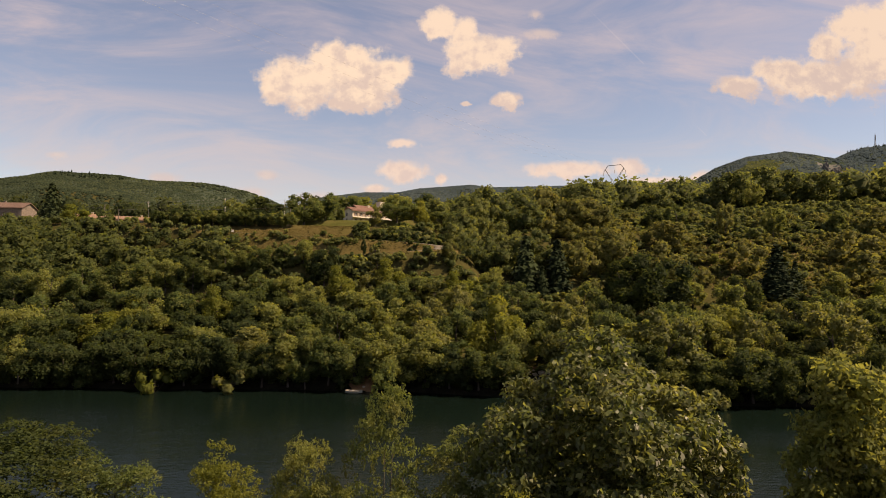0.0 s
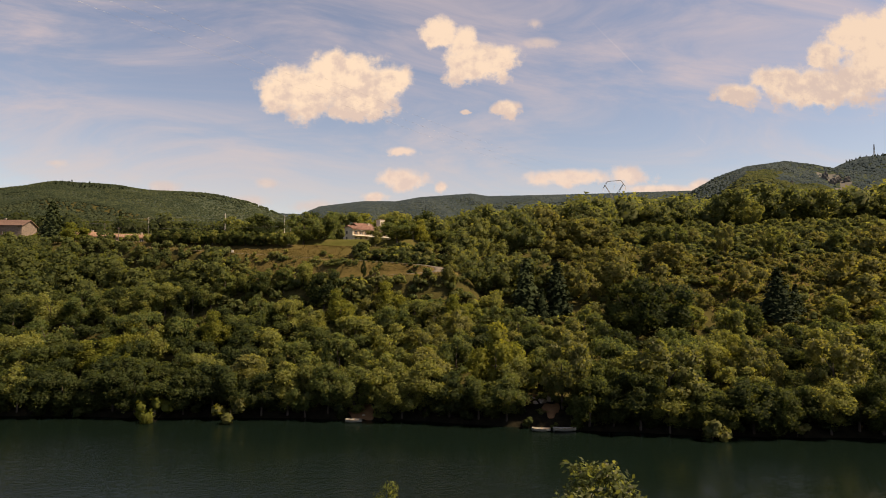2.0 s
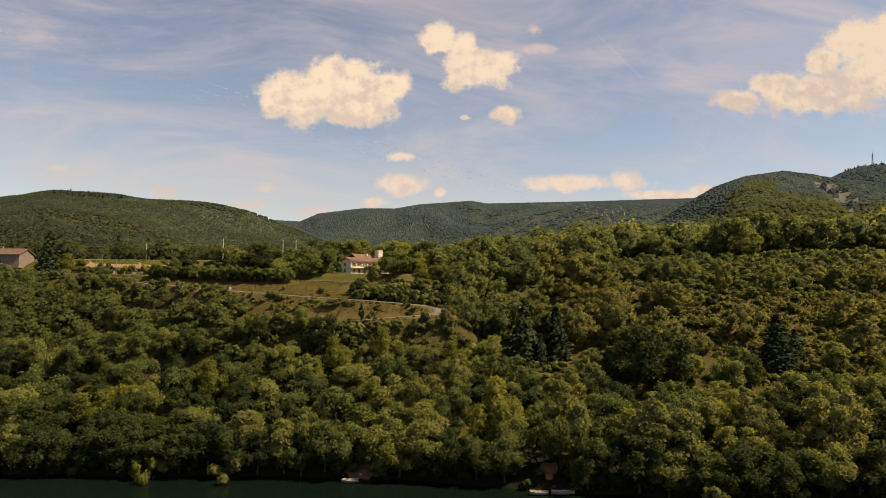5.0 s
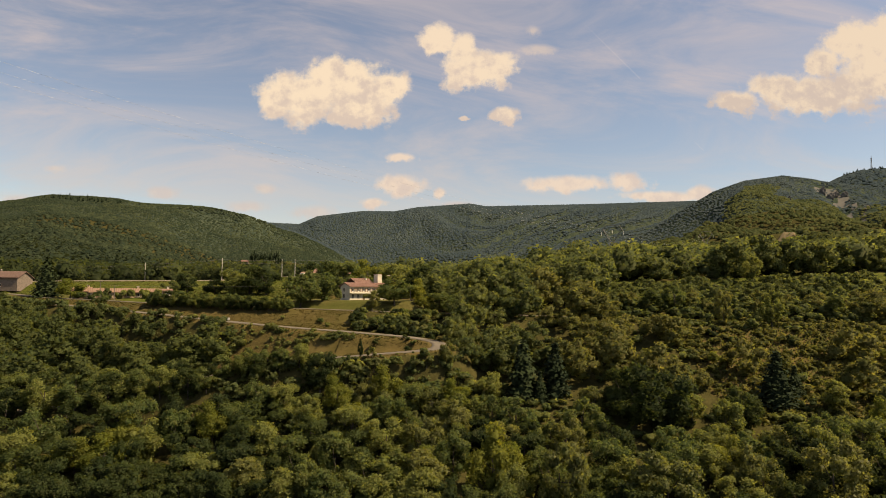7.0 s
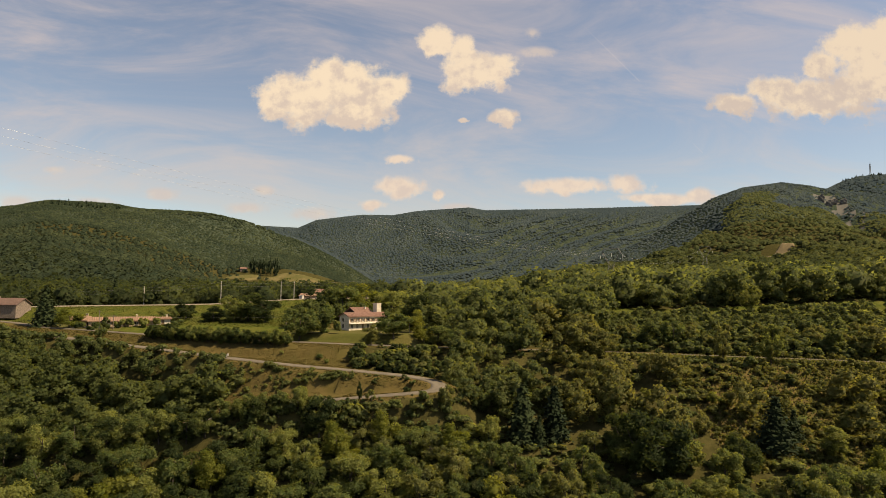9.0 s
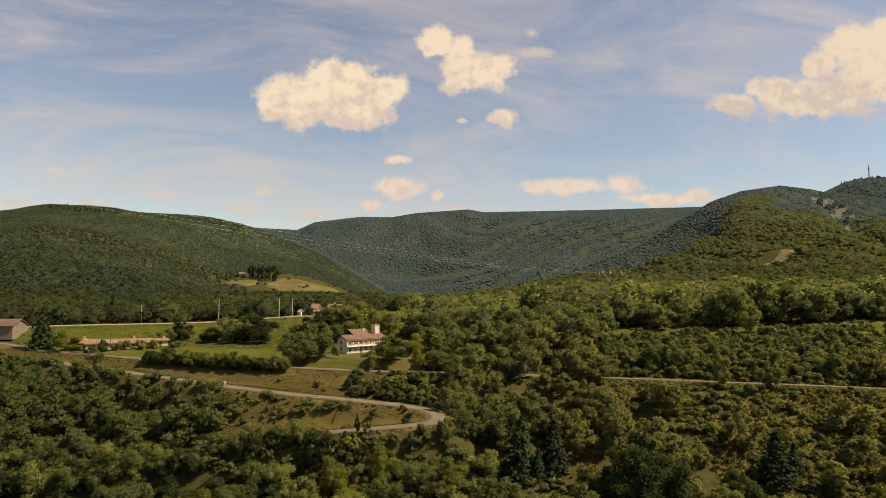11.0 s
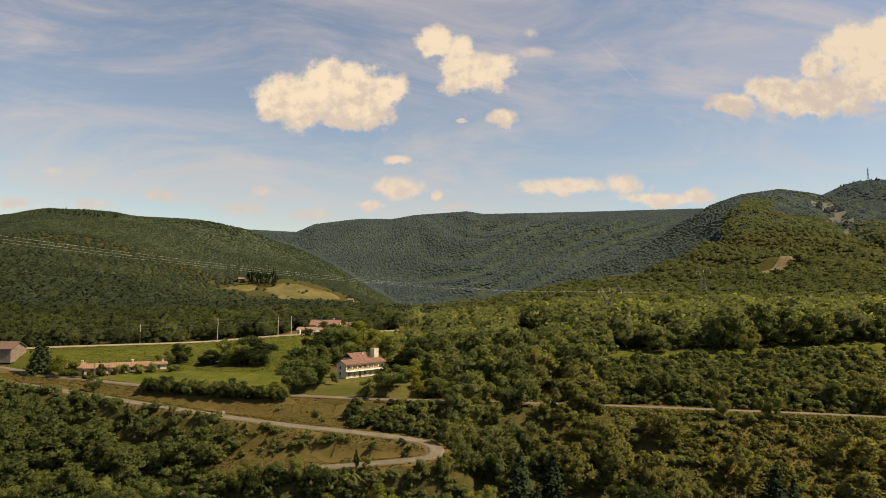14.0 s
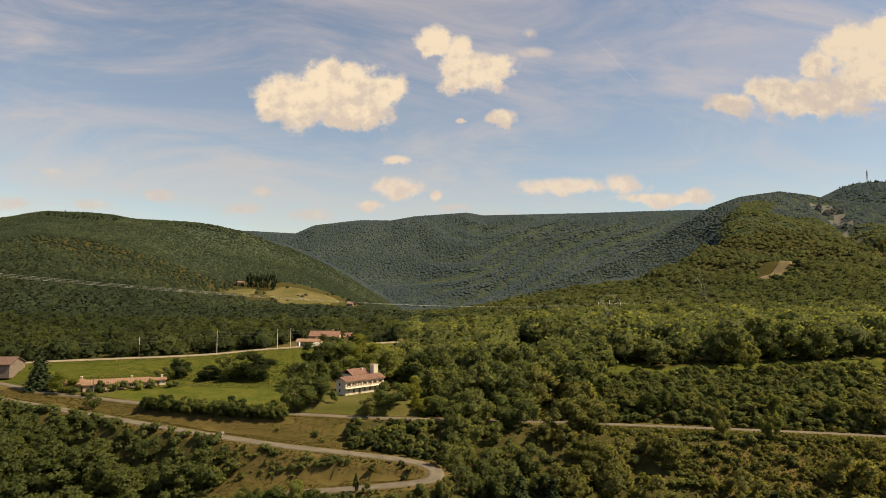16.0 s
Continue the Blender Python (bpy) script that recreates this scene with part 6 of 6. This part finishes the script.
def radio_mast(x, y, h):
    z = gz(x, y) + 8
    ob = base("radio_mast", Matrix.Translation((x, y, z)), "tall lattice radio mast on the mountain top", "mast")
    bm = bmesh.new()
    for k in range(3):
        a = k * 2.094
        rod(bm, (2.8 * math.cos(a), 2.8 * math.sin(a), -12), (0.8 * math.cos(a), 0.8 * math.sin(a), h), 0.4, 5)
    for i in range(8):
        w0, w1 = 2.8 - 2.0 * i / 8, 2.8 - 2.0 * (i + 1) / 8
        for k in range(3):
            a, b = k * 2.094, (k + 1) * 2.094
            rod(bm, (w0 * math.cos(a), w0 * math.sin(a), h * i / 8), (w1 * math.cos(b), w1 * math.sin(b), h * (i + 1) / 8), 0.22, 4)
    part("lattice", bm, PYLON_STEEL, ob)
    for f in (0.55, 0.72, 0.9):
        part("platform", rod(bmesh.new(), (0, 0, h * f), (0, 0, h * f + 1.0), 2.9 - 1.2 * f, 10), PYLON_STEEL, ob)
    part("antenna", rod(bmesh.new(), (0, 0, h), (0, 0, h + 5), 0.4, 6, 0.2), PYLON_STEEL, ob)


radio_mast(1180, 1797, 28)


def crag(x, y, wide, tall, lean):
    """A weathered rock face standing out of the wooded slope."""
    g = np.random.default_rng(int(x + y))
    bm = bmesh.new()
    bmesh.ops.create_icosphere(bm, subdivisions=4, radius=1)
    me = bpy.data.meshes.new("crag")
    bm.to_mesh(me)
    bm.free()
    v = np.zeros(len(me.vertices) * 3)
    me.vertices.foreach_get("co", v)
    v = v.reshape(-1, 3)
    cleft = 0.16 * np.sin(v[:, 0] * 9 + lean) * np.sin(v[:, 0] * 4.3) + 0.10 * np.sin(v[:, 2] * 7 + v[:, 0] * 5) + g.uniform(-0.07, 0.07, len(v))
    v = v * (1 + cleft)[:, None] * np.array([wide, wide * 0.45, tall])
    v[:, 0] += lean * v[:, 2]
    me.vertices.foreach_set("co", v.ravel())
    me.materials.append(CRAG)
    ob = new("crag", me)
    ob.matrix_basis = pose(x, y, gz(x, y) + 0.45 * tall, 0, 0, -25)
    return tagged(ob, "grey weathered crag rising from the forest", "crag", "crags on the mountain")


for x, y, wide, tall, lean in ((803, 1385, 7, 11, 0.1), (812, 1372, 8, 9, 0.2), (826, 1380, 8, 8, 0.3), (842, 1372, 7, 7, 0.3), (668, 1262, 3.0, 5, 0.0)):
    crag(x, y, wide, tall, lean)


# ---- fields on the hills ----
def clearing(name, cx, cy, rx, ry, turn, mat, label, lift=1.0, n=26):
    g = np.linspace(-1, 1, n)
    rr, aa = np.meshgrid(np.linspace(0, 1, 9), np.linspace(0, 2 * np.pi, 41), indexing="ij")
    edge = 1 + 0.16 * np.sin(aa * 3 + cx) + 0.10 * np.sin(aa * 5 + cy) + 0.05 * np.sin(aa * 9)
    lx, ly = rr * edge * rx * np.cos(aa), rr * edge * ry * np.sin(aa)
    c, s = math.cos(radians(turn)), math.sin(radians(turn))
    x, y = cx + lx * c - ly * s, cy + lx * s + ly * c
    z = ground_z(x, y) + lift - 3 * lift * (rr > 0.99)
    ids = np.arange(x.size).reshape(x.shape)
    f = np.stack([ids[:-1, :-1], ids[1:, :-1], ids[1:, 1:], ids[:-1, 1:]], -1).reshape(-1, 4)
    return tagged(new(name, mesh(name, np.stack([x, y, z], -1).reshape(-1, 3), f, mat, None, True)), label, "field", kind="structure")


clearing("field_high", -226, 1066, 64, 46, 0, FIELD, "dry yellow-green field on the hillside")
clearing("field_low", -322, 1070, 30, 20, 0, FIELD, "small dry field beside the firs")
clearing("clearing", 372, 730, 10, 92, -42, SAND, "bare sandy clearing in the forest")
clearing("bank_soil_patch", -14.2, 119.4, 2.5, 1.9, 10, SOIL, "bare orange soil on the river bank", 0.12)
clearing("bank_soil_patch", 18.6, 116.5, 1.7, 2.6, -10, SOIL, "bare orange soil between the trunks", 0.12)
clearing("bank_soil_patch", 8.6, 122.5, 11.0, 1.1, 0, SOIL, "narrow bare terrace above the river", 0.12)
crest = np.random.default_rng(61)
CREST = [(a * d, d) for a, d in zip(crest.uniform(0.612, 0.70, 46), crest.uniform(1760, 1800, 46))] + [(a * d, d) for a, d in zip(crest.uniform(-0.62, -0.49, 40), crest.uniform(1365, 1412, 40))]
woods("crest_firs", [(x, y, gz(x, y) - 1.5, crest.uniform(8, 14), 0.36) for x, y in CREST], NEEDLE, 40, 0.10, 5, 4, "small dark conifers along the hill crests", "firs")
woods("field_firs", [(-318 + i % 7 * 7.0 + rand.uniform(-2.5, 2.5), 1090 + i // 7 * 12, gz(-290, 1094) - 3, rand.uniform(29, 37), 0.27) for i in range(21)], NEEDLE, 110, 0.07, 9, 4, "dark stand of firs above the field", "firs")


# ---- boats and small things by the water ----
def boat(x, y, turn, length, label):
    ob = base("rowing_boat", pose(x, y, WATER_Z - 0.06, 0, 0, turn), label, "boat", "boats at the bank")
    n, k = 12, 9
    def hull(scale, lift):
        v = []
        for i in range(n + 1):
            t = i / n * 2 - 1
            half = 0.62 * scale * (1 - max(0, t) ** 2.4) * (1 - 0.25 * max(0, -t) ** 3) + 0.02
            for j in range(k):
                a = math.pi * j / (k - 1)
                v.append((t * length / 2 * (0.96 if scale < 1 else 1), -math.cos(a) * half, 0.52 + 0.12 * t * t - math.sin(a) ** 0.7 * 0.5 * (1 if scale == 1 else 0.86) + lift))
        f = [(i * k + j, i * k + j + 1, (i + 1) * k + j + 1, (i + 1) * k + j) for i in range(n) for j in range(k - 1)]
        return np.array(v), np.array(f)
    data_part("hull", mesh("hull", *stack([hull(1.0, 0.0), hull(0.93, 0.03)]), BOAT_PAINT, None, True), ob, "chalky pale hull")
    rim = []
    for s in (-1, 1):
        pts = [(t * length / 2, s * (0.62 * (1 - max(0, t) ** 2.4) * (1 - 0.25 * max(0, -t) ** 3) + 0.02), 0.54 + 0.12 * t * t) for t in np.linspace(-1, 1, 13)]
        rim.append(tube(pts, np.full(13, 0.035), 5))
    data_part("gunwale", mesh("gunwale", *stack(rim), BOAT_WOOD, None, True), ob, "brown wooden rim")
    for t in (-0.5, 0.05, 0.5):
        half = 0.58 * (1 - max(0, t) ** 2.4)
        part("thwart", boxes((t * length / 2 - 0.12, t * length / 2 + 0.12, -half, half, 0.38, 0.42), bevel=0.008), BOAT_WOOD, ob, "wooden thwart")
    part("transom", boxes((-length / 2 - 0.02, -length / 2 + 0.03, -0.44, 0.44, 0.12, 0.62), bevel=0.01), BOAT_PAINT, ob)
    return ob


boat(-15.4, 116.0, 4, 2.9, "pale grey rowing boat moored at the bank")
boat(16.0, 110.3, -3, 3.0, "pale rowing boat moored beside another boat")
boat(19.9, 110.6, 4, 3.8, "long pale rowing boat moored under trees")


def boulder(x, y, s, label="pale boulder on the bank", group="boulders on the bank"):
    v, f = ico()
    g = np.random.default_rng(int(abs(x * 31 + y * 7)))
    v = v * g.uniform(0.75, 1.2, (len(v), 1)) * np.array([1.2, 1.0, 0.7]) * s
    ob = new("boulder", mesh("boulder", v, f, WHITE_STONE))
    ob.matrix_basis = pose(x, y, gz(x, y) + 0.25 * s, 0, 0, g.uniform(0, 360))
    return tagged(ob, label, "boulder", group)


for i in range(26):
    boulder(-3 + i * 0.93 + rand.uniform(-0.3, 0.3), 121.2 + rand.uniform(-0.7, 0.7), rand.uniform(0.18, 0.5))
for x, y, s in ((17.6, 119.5, 0.85), (18.9, 119.8, 0.65), (16.3, 119.1, 0.55), (-14, 118.6, 0.3), (25, 115, 0.5)):
    boulder(x, y, s)


def road_marker(x, y):
    ob = base("road_marker", Matrix.Translation((x, y, gz(x, y))), "small white marker board beside the lane", "marker", "white road markers")
    part("post", boxes((-0.05, 0.05, -0.05, 0.05, -0.2, 0.5)), POLE_WOOD, ob)
    part("board", boxes((-0.42, 0.42, -0.09, -0.053, 0.35, 1.0), bevel=0.02), FRAME_PAINT, ob, "white board")


road_marker(-60.6, 188.9)
road_marker(-60.1, 185.8)
